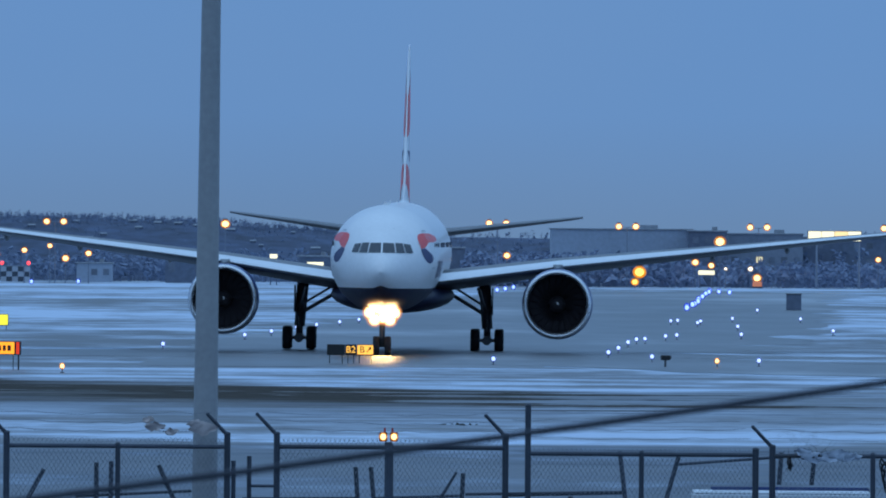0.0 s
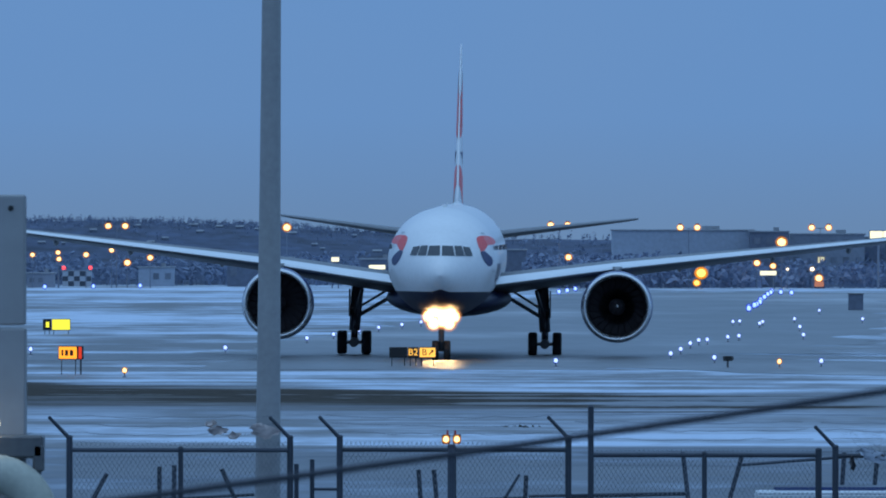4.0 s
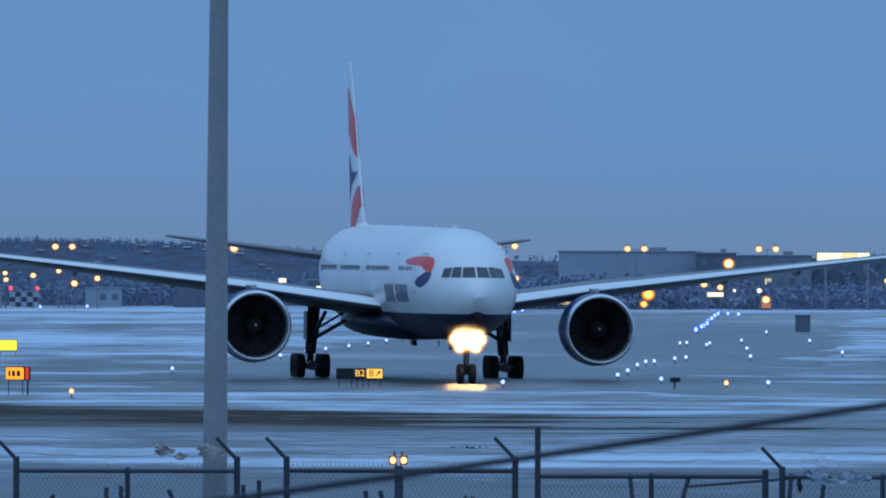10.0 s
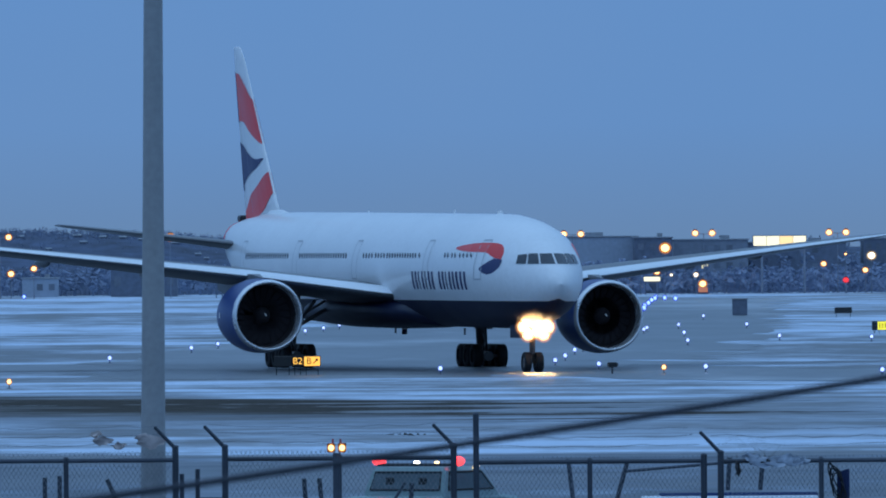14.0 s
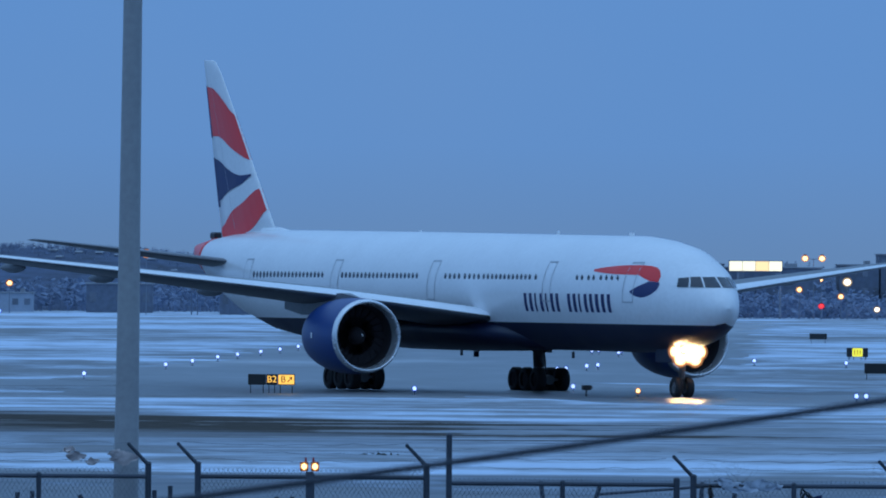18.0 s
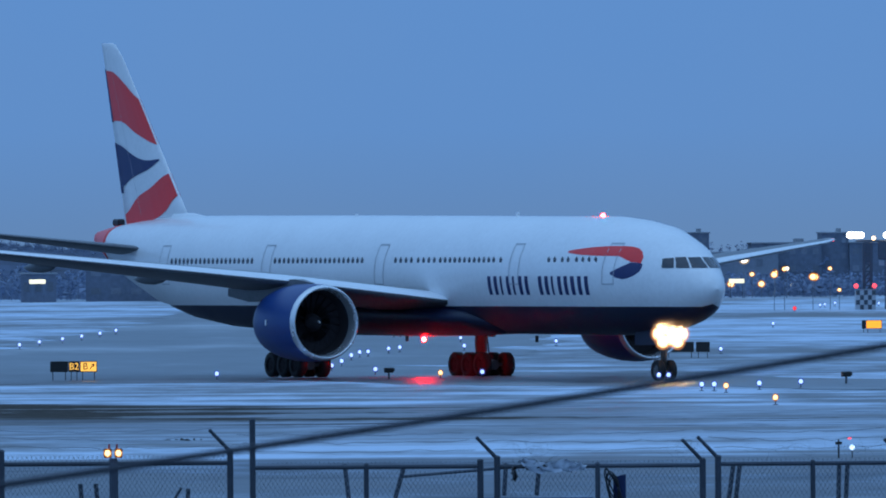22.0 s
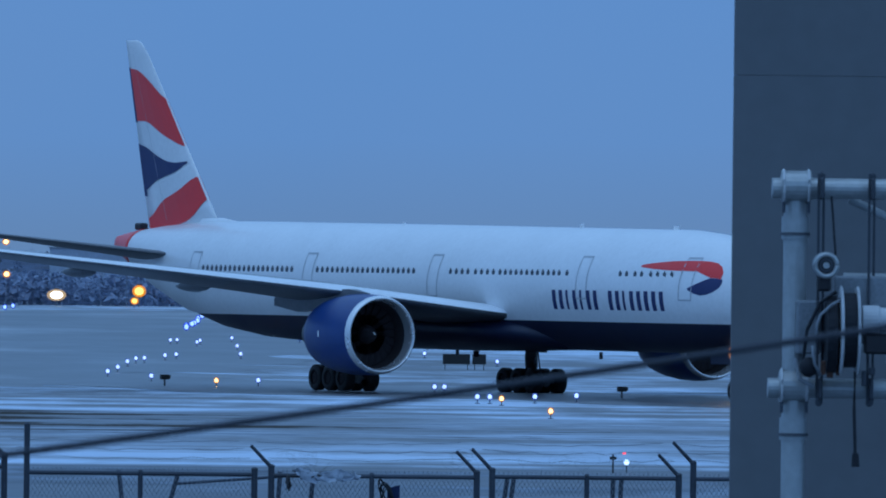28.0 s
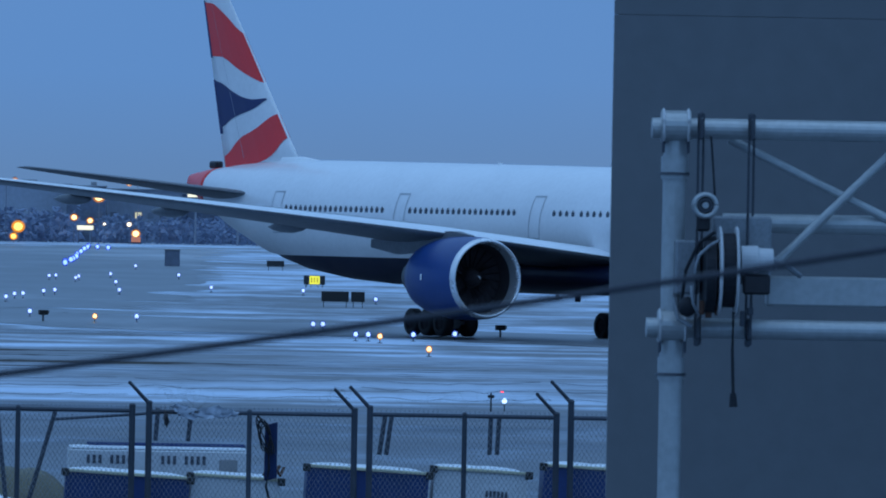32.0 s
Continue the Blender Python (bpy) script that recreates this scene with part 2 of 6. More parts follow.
GLAREOUTER = halo_shell("landing_glare_outer", (1.0, 0.42, 0.16), 1.6, 0.86)


# ---- builders ----
def thing(name, label, category, m=None, group="", kind=""):
    ob = new(name)
    ob.empty_display_size = 0.2
    if m is not None:
        ob.matrix_basis = m
    return tagged(ob, label, category, group, kind)


def part(name, bm, material, parent=None, label="", smooth=False):
    me = bpy.data.meshes.new(name)
    bm.normal_update()
    bm.to_mesh(me)
    bm.free()
    me.materials.append(material)
    if smooth:
        for p in me.polygons:
            p.use_smooth = True
    ob = new(name, me)
    if parent is not None:
        ob.parent = parent
    if label:
        ob["label"] = label
    return ob


def share(name, src, parent, m, label=""):
    ob = new(name, src.data)
    ob.parent, ob.matrix_basis = parent, m
    if label:
        ob["label"] = label
    return ob


def box(bm, x, y, z, sx, sy, sz, m=None, bev=0.0):
    """A box centred at x, y, z."""
    r = bmesh.ops.create_cube(bm, size=1.0, matrix=(m or Matrix()) @ Matrix.Translation((x, y, z)) @ Matrix.Diagonal((sx, sy, sz, 1)))
    if bev:
        es = list({e for v in r["verts"] for e in v.link_edges})
        bmesh.ops.bevel(bm, geom=es, offset=bev, segments=1, affect="EDGES")
    return bm


def rod(bm, a, b, r0, r1=None, seg=10):
    a, b = Vector(a), Vector(b)
    d = b - a
    m = Matrix.Translation((a + b) / 2) @ d.to_track_quat("Z", "Y").to_matrix().to_4x4()
    bmesh.ops.create_cone(bm, cap_ends=True, segments=seg, radius1=r0, radius2=r0 if r1 is None else r1, depth=d.length, matrix=m)
    return bm


def tube(bm, pts, r, seg=8):
    """A pipe through the given points."""
    pts = [Vector(p) for p in pts]
    rings = []
    for i, p in enumerate(pts):
        d = (pts[min(i + 1, len(pts) - 1)] - pts[max(i - 1, 0)]).normalized()
        q = d.to_track_quat("Z", "Y")
        rings.append([bm.verts.new(p + q @ Vector((r * math.cos(2 * math.pi * k / seg), r * math.sin(2 * math.pi * k / seg), 0))) for k in range(seg)])
    return skin(bm, rings)


def skin(bm, rings, closed=True, caps=True):
    n = len(rings[0])
    for a, b in zip(rings, rings[1:]):
        for k in range(n if closed else n - 1):
            try:
                bm.faces.new((a[k], a[(k + 1) % n], b[(k + 1) % n], b[k]))
            except ValueError:
                pass
    if caps and closed:
        bm.faces.new(list(reversed(rings[0])))
        bm.faces.new(rings[-1])
    return bm


def lathe(bm, profile, seg=32, m=None, caps=False):
    """Turns (x, r) pairs about the x axis."""
    m = m or Matrix()
    rings = [[bm.verts.new(m @ Vector((x, r * math.cos(2 * math.pi * k / seg), r * math.sin(2 * math.pi * k / seg)))) for k in range(seg)] for x, r in profile]
    return skin(bm, rings, True, caps)


def lamp(name, x, y, z, r, material, parent, label="", sx=1.0, sy=1.0, sz=1.0, core=0.66):
    """A glowing core in a tinted globe that stands for its halo."""
    bm_ = bmesh.new()
    ball(bm_, x, y, z, r * core, sx, sy, sz)
    c_ = part(name, bm_, material, parent, label, True)
    bm_ = bmesh.new()
    ball(bm_, x, y, z, r, sx, sy, sz, 16, 10)
    part("halo_shell", bm_, HALO_OF[material], c_ if parent.parent is None else parent, "tinted halo shell round the lamp", True)
    return c_


def ball(bm, x, y, z, r, sx=1.0, sy=1.0, sz=1.0, u=12, v=8):
    bmesh.ops.create_uvsphere(bm, u_segments=u, v_segments=v, radius=r, matrix=Matrix.Translation((x, y, z)) @ Matrix.Diagonal((sx, sy, sz, 1)))
    return bm


# ---- ground ----
def ground_material():
    m = bpy.data.materials.new("snowy_airfield")
    m.use_nodes = True
    n, l = m.node_tree.nodes, m.node_tree.links
    b = n["Principled BSDF"]
    geo = n.new("ShaderNodeNewGeometry")

    def noise_tex(scale, detail, rough=0.55, stretch=(1, 1, 1)):
        mp, t = n.new("ShaderNodeMapping"), n.new("ShaderNodeTexNoise")
        mp.inputs["Scale"].default_value = stretch
        l.new(geo.outputs["Position"], mp.inputs["Vector"])
        l.new(mp.outputs[0], t.inputs["Vector"])
        t.inputs["Scale"].default_value, t.inputs["Detail"].default_value, t.inputs["Roughness"].default_value = scale, detail, rough
        return t

    def ramp(src, a, b_, ca, cb):
        r = n.new("ShaderNodeValToRGB")
        r.color_ramp.elements[0].position, r.color_ramp.elements[0].color = a, (*ca, 1)
        r.color_ramp.elements[1].position, r.color_ramp.elements[1].color = b_, (*cb, 1)
        l.new(src, r.inputs[0])
        return r.outputs[0]

    def mix(fac, a, b_):
        x = n.new("ShaderNodeMix")
        x.data_type = "RGBA"
        l.new(fac, x.inputs[0])
        l.new(a, x.inputs[6])
        l.new(b_, x.inputs[7])
        return x.outputs[2]

    def math_(op, a, b_):
        k = n.new("ShaderNodeMath")
        k.operation = op
        for i_, v in enumerate((a, b_)):
            if isinstance(v, (int, float)):
                k.inputs[i_].default_value = v
            else:
                l.new(v, k.inputs[i_])
        return k.outputs[0]

    def curve(src, stops):
        """Piecewise linear value of a source that runs from 0 to 1."""
        r = n.new("ShaderNodeValToRGB")
        while len(r.color_ramp.elements) < len(stops):
            r.color_ramp.elements.new(0.5)
        for e_, (p_, v_) in zip(r.color_ramp.elements, stops):
            e_.position, e_.color = p_, (v_, v_, v_, 1)
        l.new(src, r.inputs[0])
        return r.outputs[0]

    sep = n.new("ShaderNodeSeparateXYZ")
    l.new(geo.outputs["Position"], sep.inputs[0])
    big, mid, small = noise_tex(0.02, 4), noise_tex(0.11, 7, 0.64, (1.5, 0.5, 1)), noise_tex(1.5, 4)
    drift = noise_tex(0.05, 5, 0.6, (0.9, 0.34, 1))
    wob = noise_tex(0.04, 4)
    streak = noise_tex(0.11, 5, 0.62, (0.28, 1.0, 1))
    # distance from the fence, 0 at 250 m and 1 at 1750 m
    far = math_("DIVIDE", math_("SUBTRACT", math_("ADD", sep.outputs["Y"], math_("MULTIPLY", math_("SUBTRACT", wob.outputs["Fac"], 0.5), 75.0)), 250.0), 1500.0)
    amount = curve(far, ((0.0, 0.42), (0.10, 0.44), (0.13, 0.505), (0.19, 0.51), (0.25, 0.50), (0.30, 0.505), (0.345, 0.45), (0.41, 0.47), (0.45, 0.525), (0.62, 0.52), (0.665, 0.43), (0.71, 0.53), (1.0, 0.50)))
    snow = ramp(small.outputs["Fac"], 0.3, 0.7, (0.48, 0.575, 0.70), (0.635, 0.735, 0.87))
    dirt = ramp(small.outputs["Fac"], 0.3, 0.7, (0.085, 0.092, 0.10), (0.15, 0.16, 0.175))
    turf = ramp(small.outputs["Fac"], 0.3, 0.7, (0.056, 0.050, 0.045), (0.108, 0.099, 0.090))
    half = math_("ADD", math_("MULTIPLY", math_("ADD", big.outputs["Fac"], drift.outputs["Fac"]), 0.3), math_("MULTIPLY", mid.outputs["Fac"], 0.4))
    swept = math_("MULTIPLY", curve(far, ((0.10, 0.0), (0.13, 0.55), (0.31, 0.55), (0.345, 0.0))), math_("SUBTRACT", streak.outputs["Fac"], 0.5))
    cover = math_("ADD", math_("ADD", half, swept), math_("SUBTRACT", amount, 0.5))
    fac = ramp(cover, 0.43, 0.565, (0, 0, 0), (1, 1, 1))
    # long verge of bare turf, thinning out to the right
    verge = math_("ADD", far, math_("DIVIDE", sep.outputs["X"], 1500.0))
    band = curve(verge, ((0.162, 0.0), (0.190, 0.5), (0.210, 1.0), (0.242, 1.0), (0.250, 0.0)))
    east = math_("DIVIDE", math_("ADD", sep.outputs["X"], 60.0), 120.0)
    thin = curve(east, ((0.0, 0.23), (0.45, 0.175), (0.56, 0.05), (0.72, -0.04), (1.0, -0.06)))
    patchy = math_("ADD", math_("ADD", math_("MULTIPLY", mid.outputs["Fac"], 0.35), math_("MULTIPLY", streak.outputs["Fac"], 0.65)), thin)
    bare = math_("MULTIPLY", band, ramp(patchy, 0.49, 0.585, (0, 0, 0), (1, 1, 1)))
    slush = ramp(mid.outputs["Fac"], 0.3, 0.7, (0.066, 0.078, 0.096), (0.125, 0.145, 0.175))
    plain = math_("DIVIDE", math_("SUBTRACT", sep.outputs["Y"], 250.0), 1500.0)
    near = curve(plain, ((0.1325, 1.0), (0.140, 0.0)))
    rut = curve(plain, ((0.1345, 0.0), (0.1365, 0.85), (0.1385, 0.85), (0.1405, 0.0)))
    near = math_("MULTIPLY", near, ramp(mid.outputs["Fac"], 0.35, 0.62, (1, 1, 1), (0.6, 0.6, 0.6)))
    l.new(mix(rut, mix(bare, mix(near, mix(fac, dirt, snow), slush), turf), dirt), b.inputs["Base Color"])
    # wet ground shines, grass and snow do not
    shine = math_("MULTIPLY", math_("SUBTRACT", 1.0, bare), ramp(fac, 0.0, 1.0, (0.5, 0.5, 0.5), (0.12, 0.12, 0.12)))
    l.new(shine, b.inputs["Specular IOR Level"])
    rr = ramp(fac, 0.0, 1.0, (0.5, 0.5, 0.5), (0.9, 0.9, 0.9))
    l.new(rr, b.inputs["Roughness"])
    bp = n.new("ShaderNodeBump")
    bp.inputs["Strength"].default_value, bp.inputs["Distance"].default_value = 0.4, 0.05
    l.new(small.outputs["Fac"], bp.inputs["Height"])
    l.new(bp.outputs[0], b.inputs["Normal"])
    return m


def asphalt_material():
    m = mat("wet_taxiway_asphalt", (0.085, 0.09, 0.098), 0.34, var=0.22, scale=0.08, bump=0.15, stain=0.08, fine=7.0, stretch=(1.4, 0.22, 1))
    n, l = m.node_tree.nodes, m.node_tree.links
    b = n["Principled BSDF"]
    old = b.inputs["Base Color"].links[0].from_socket
    geo, t1, t2 = n.new("ShaderNodeNewGeometry"), n.new("ShaderNodeTexNoise"), n.new("ShaderNodeTexNoise")
    t1.inputs["Scale"].default_value, t1.inputs["Detail"].default_value, t1.inputs["Roughness"].default_value = 0.045, 5, 0.6
    t2.inputs["Scale"].default_value, t2.inputs["Detail"].default_value = 0.014, 3
    add, ramp, mx = n.new("ShaderNodeMath"), n.new("ShaderNodeValToRGB"), n.new("ShaderNodeMix")
    long_ = n.new("ShaderNodeMapping")
    long_.inputs["Scale"].default_value = (1.3, 0.3, 1)
    l.new(geo.outputs["Position"], long_.inputs["Vector"])
    for t in (t1, t2):
        l.new(long_.outputs[0], t.inputs["Vector"])
    l.new(t1.outputs["Fac"], add.inputs[0])
    l.new(t2.outputs["Fac"], add.inputs[1])
    half = n.new("ShaderNodeMath")
    half.operation = "MULTIPLY"
    half.inputs[1].default_value = 0.5
    l.new(add.outputs[0], half.inputs[0])
    ramp.color_ramp.elements[0].position, ramp.color_ramp.elements[0].color = 0.515, (0, 0, 0, 1)
    ramp.color_ramp.elements[1].position, ramp.color_ramp.elements[1].color = 0.66, (0.65, 0.65, 0.65, 1)
    l.new(half.outputs[0], ramp.inputs[0])
    mx.data_type = "RGBA"
    l.new(ramp.outputs[0], mx.inputs[0])
    l.new(old, mx.inputs[6])
    mx.inputs[7].default_value = (0.55, 0.58, 0.62, 1)
    l.new(mx.outputs[2], b.inputs["Base Color"])
    return m


ASPHALT = asphalt_material()
bm = bmesh.new()
bmesh.ops.create_grid(bm, x_segments=40, y_segments=40, size=2500)
ground = part("ground", bm, ground_material())
ground.location = (0, 2300, 0)
tagged(ground, "snow-covered airfield ground with bare wet patches", "ground", kind="structure")

# ---- aircraft ----
# stations are metres ahead of the main wheels; heights above the tarmac
S_X = (36.95, 36.75, 36.1, 35.1, 34.1, 33.0, 31.0, 28.8, 26.4, 0.0, -14.0, -18.0, -22.0, -26.0, -30.0, -33.0, -35.9)
S_TOP = (4.70, 5.16, 5.73, 6.37, 6.95, 7.39, 7.97, 8.27, 8.45, 8.62, 8.68, 8.70, 8.70, 8.66, 8.45, 8.20, 7.85)
S_BOT = (4.70, 4.2, 3.65, 3.20, 2.92, 2.72, 2.46, 2.36, 2.32, 2.40, 2.48, 2.65, 3.05, 3.80, 4.95, 6.05, 7.05)
S_W = (0.03, 0.48, 0.90, 1.42, 1.86, 2.27, 2.76, 3.0, 3.10, 3.10, 3.10, 3.06, 2.90, 2.50, 1.85, 1.20, 0.30)


def hull(x):
    """Top, bottom and half width of the fuselage at a station."""
    k = [-v for v in S_X]
    return tuple(float(np.interp(-x, k, v)) for v in (S_TOP, S_BOT, S_W))


def half_width(x, z):
    top, bot, w = hull(x)
    u = (z - (top + bot) / 2) / max(1e-4, (top - bot) / 2)
    return w * math.sqrt(max(0.0, 1 - u * u))


STATIONS = [36.95, 36.9, 36.75, 36.45, 36.1, 35.6, 35.1, 34.6, 34.1, 33.5, 33.0, 32.0, 31.0, 30.0, 28.8, 27.6, 26.4] + [26.4 - 2.2 * i for i in range(1, 19)] + [-14, -16, -18, -20, -22, -24, -26, -28, -30, -31.5, -33, -33.8]
LINE_Z = 3.80


def fuselage_rings(bm, stations, upper):
    rings = []
    for x in stations:
        top, bot, w = hull(x)
        zc, rz = (top + bot) / 2, max(0.02, (top - bot) / 2)
        s = max(-1.0, min(1.0, (LINE_Z - zc) / rz))
        a0 = math.asin(s)
        if upper:
            angs = [a0 + (math.pi - 2 * a0) * k / 36 for k in range(37)]
        else:
            angs = [math.pi - a0 + (math.pi + 2 * a0) * k / 18 for k in range(19)]
        rings.append([bm.verts.new((x, w * math.cos(a), zc + rz * math.sin(a))) for a in angs])
    return skin(bm, rings, closed=False)


def side_patch(columns, side, off=0.012, rows=6):
    """A painted patch on the fuselage side from (station, lower, upper) columns."""
    bm_ = bmesh.new()
    grid = []
    for x, z0, z1 in columns:
        col = []
        for k in range(rows + 1):
            z = z0 + (z1 - z0) * k / rows
            col.append(bm_.verts.new((x, side * (half_width(x, z) + off), z)))
        grid.append(col)
    for a, b in zip(grid, grid[1:]):
        for k in range(rows):
            bm_.faces.new((a[k], b[k], b[k + 1], a[k + 1]))
    return bm_


def nose_point(y, z, off=0.02):
    """The point of the nose at a given breadth and height."""
    lo, hi = 30.0, 36.95
    for _ in range(40):
        x = (lo + hi) / 2
        if half_width(x, z) > abs(y):
            lo = x
        else:
            hi = x
    return Vector((lo + off, y * (1 + off), z + off * 0.5))


plane = thing("airliner", "white twin-engined airliner with navy belly and red and blue tail taxiing", "airplane")
bm = bmesh.new()
fuselage = part("fuselage", fuselage_rings(bm, STATIONS, True), WHITE, plane, "white fuselage", True)
bm = bmesh.new()
part("belly", fuselage_rings(bm, STATIONS, False), NAVY, plane, "navy blue belly", True)
bm = bmesh.new()
tail_x = [-32.5, -32.9, -33.3, -33.9, -34.4, -35.0, -35.5, -35.9]
rings = []
for x in tail_x:
    top, bot, w = hull(x)
    w, half_h = w + 0.02, (top - bot) / 2 + 0.02
    rings.append([bm.verts.new((x, w * math.cos(2 * math.pi * k / 24), (top + bot) / 2 + half_h * math.sin(2 * math.pi * k / 24))) for k in range(24)])
part("tail_cone", skin(bm, rings), RED, plane, "red tail cone", True)
bm = bmesh.new()
box(bm, -33.4, 0, 8.38, 0.8, 0.45, 0.38, None, 0.08)
part("exhaust_shroud", bm, DARKMETAL, plane, "black exhaust shroud")

# cabin windows
bm = bmesh.new()
bmesh.ops.create_cube(bm, size=1.0, matrix=Matrix.Diagonal((0.27, 0.03, 0.40, 1)))
bmesh.ops.bevel(bm, geom=[e for e in bm.edges if abs((e.verts[0].co - e.verts[1].co).y) > 0.02], offset=0.09, segments=2, affect="EDGES")
pane = part("cabin_window", bm, CABINGLASS, fuselage)
pane.matrix_basis = pose(-20.6, -half_width(-20.6, 6.17), 6.17)
for side in (-1, 1):
    for a, b, k in ((-20.6, -10.5, 20), (-7.7, 2.7, 20), (6.6, 8.45, 4), (9.25, 11.1, 4), (11.8, 17.9, 12), (18.7, 18.7, 1), (24.1, 24.75, 2), (25.6, 26.25, 2), (27.1, 29.0, 4)):
        for i in range(k):
            x = a + (b - a) * i / max(1, k - 1)
            if side == -1 and x == -20.6:
                continue
            share("cabin_window", pane, fuselage, pose(x, side * half_width(x, 6.17), 6.17))
    # doors drawn by their outlines
    for x in (-21.7, -8.7, 4.8, 20.3, 30.3):
        w = 0.55
        bm = side_patch(((x - w, 4.95, 7.05), (x - w + 0.06, 4.95, 7.05)), side, 0.02)
        for cols in (((x + w - 0.06, 4.95, 7.05), (x + w, 4.95, 7.05)), ((x - w, 7.0, 7.08), (x, 7.0, 7.08), (x + w, 7.0, 7.08)), ((x - w, 4.92, 4.98), (x, 4.92, 4.98), (x + w, 4.92, 4.98))):
            b2 = side_patch(cols, side, 0.02)
            me = bpy.data.meshes.new("tmp")
            b2.to_mesh(me)
            b2.free()
            bm.from_mesh(me)
            bpy.data.meshes.remove(me)
        part("door", bm, OUTLINE, fuselage, "cabin door outlined in grey")
    # name of the airline as plain bars
    marks = [(17.35 + 0.70 * i, 0.62) for i in range(7)] + [(23.08 + 0.715 * i, 0.64) for i in range(8)]
    for i, (x, w) in enumerate(marks):
        z0, z1 = 4.40, 5.36
        part("lettering_bar", side_patch(((x, z0, z1), (x + w * (0.34 if i in (2, 4, 9) else 0.58), z0, z1)), side, 0.014), FINBLUE, fuselage)
    # ribbon
    part("ribbon_red", side_patch(((26.0, 6.56, 6.67), (26.6, 6.52, 6.73), (27.3, 6.47, 6.79), (28.6, 6.42, 6.87), (29.7, 6.40, 6.90), (30.4, 6.40, 6.91), (31.0, 6.38, 6.90), (31.5, 6.22, 6.88), (32.0, 6.08, 6.80), (32.4, 6.06, 6.62), (32.7, 6.02, 6.32)), side, 0.014), RED, fuselage, "red half of a curved ribbon")
    part("ribbon_blue", side_patch(((30.5, 5.47, 5.55), (31.0, 5.30, 5.72), (31.5, 5.20, 5.90), (31.95, 5.25, 6.06), (32.4, 5.40, 6.05), (32.75, 5.60, 6.01), (32.85, 5.80, 5.95)), side, 0.014), FINBLUE, fuselage, "navy half of a curved ribbon")
    # flight deck panes
    for (y0, y1), (u0, u1), (z0, z1) in (((0.05, 0.74), (0.05, 0.64), (6.34, 6.32)), ((0.81, 1.27), (0.71, 1.10), (6.34, 6.32)), ((1.34, 1.70), (1.16, 1.53), (6.30, 6.25))):
        bm = bmesh.new()
        grid = [[bm.verts.new(nose_point(side * ((y0 + (y1 - y0) * i / 4) * (1 - k / 4) + (u0 + (u1 - u0) * i / 4) * k / 4), 5.78 + (z0 + (z1 - z0) * i / 4 - 5.78) * k / 4)) for k in range(5)] for i in range(5)]
        for a, b in zip(grid, grid[1:]):
            for k in range(4):
                bm.faces.new((a[k], b[k], b[k + 1], a[k + 1]))
        part("windscreen_pane", bm, GLASSDARK, fuselage, "dark flight deck window")

# wings
W_Y = (2.2, 5.0, 9.6, 14.0, 20.0, 26.0, 29.5, 31.2, 32.4)
W_LE = (12.5, 11.0, 8.05, 5.1, 1.05, -3.0, -5.4, -7.6, -10.2)
W_CH = (15.4, 13.4, 10.9, 8.9, 6.6, 4.4, 3.3, 2.3, 0.9)
W_Z = (4.02, 4.40, 5.05, 5.56, 6.24, 6.91, 7.28, 7.44, 7.54)
FOIL = ((0.0, 0.0), (0.015, 0.28), (0.06, 0.5), (0.15, 0.75), (0.3, 0.95), (0.45, 0.98), (0.65, 0.72), (0.85, 0.32), (1.0, 0.02))
TH = (0.085, 0.09, 0.095, 0.095, 0.09, 0.09, 0.085, 0.085, 0.08)


def foil_ring(bm, le, chord, thick, place):
    up = [(le - chord * c, thick * chord * 0.52 * t) for c, t in FOIL]
    low = [(le - chord * c, -thick * chord * 0.48 * t) for c, t in reversed(FOIL[1:])]
    return [bm.verts.new(place(x, t)) for x, t in up + low]


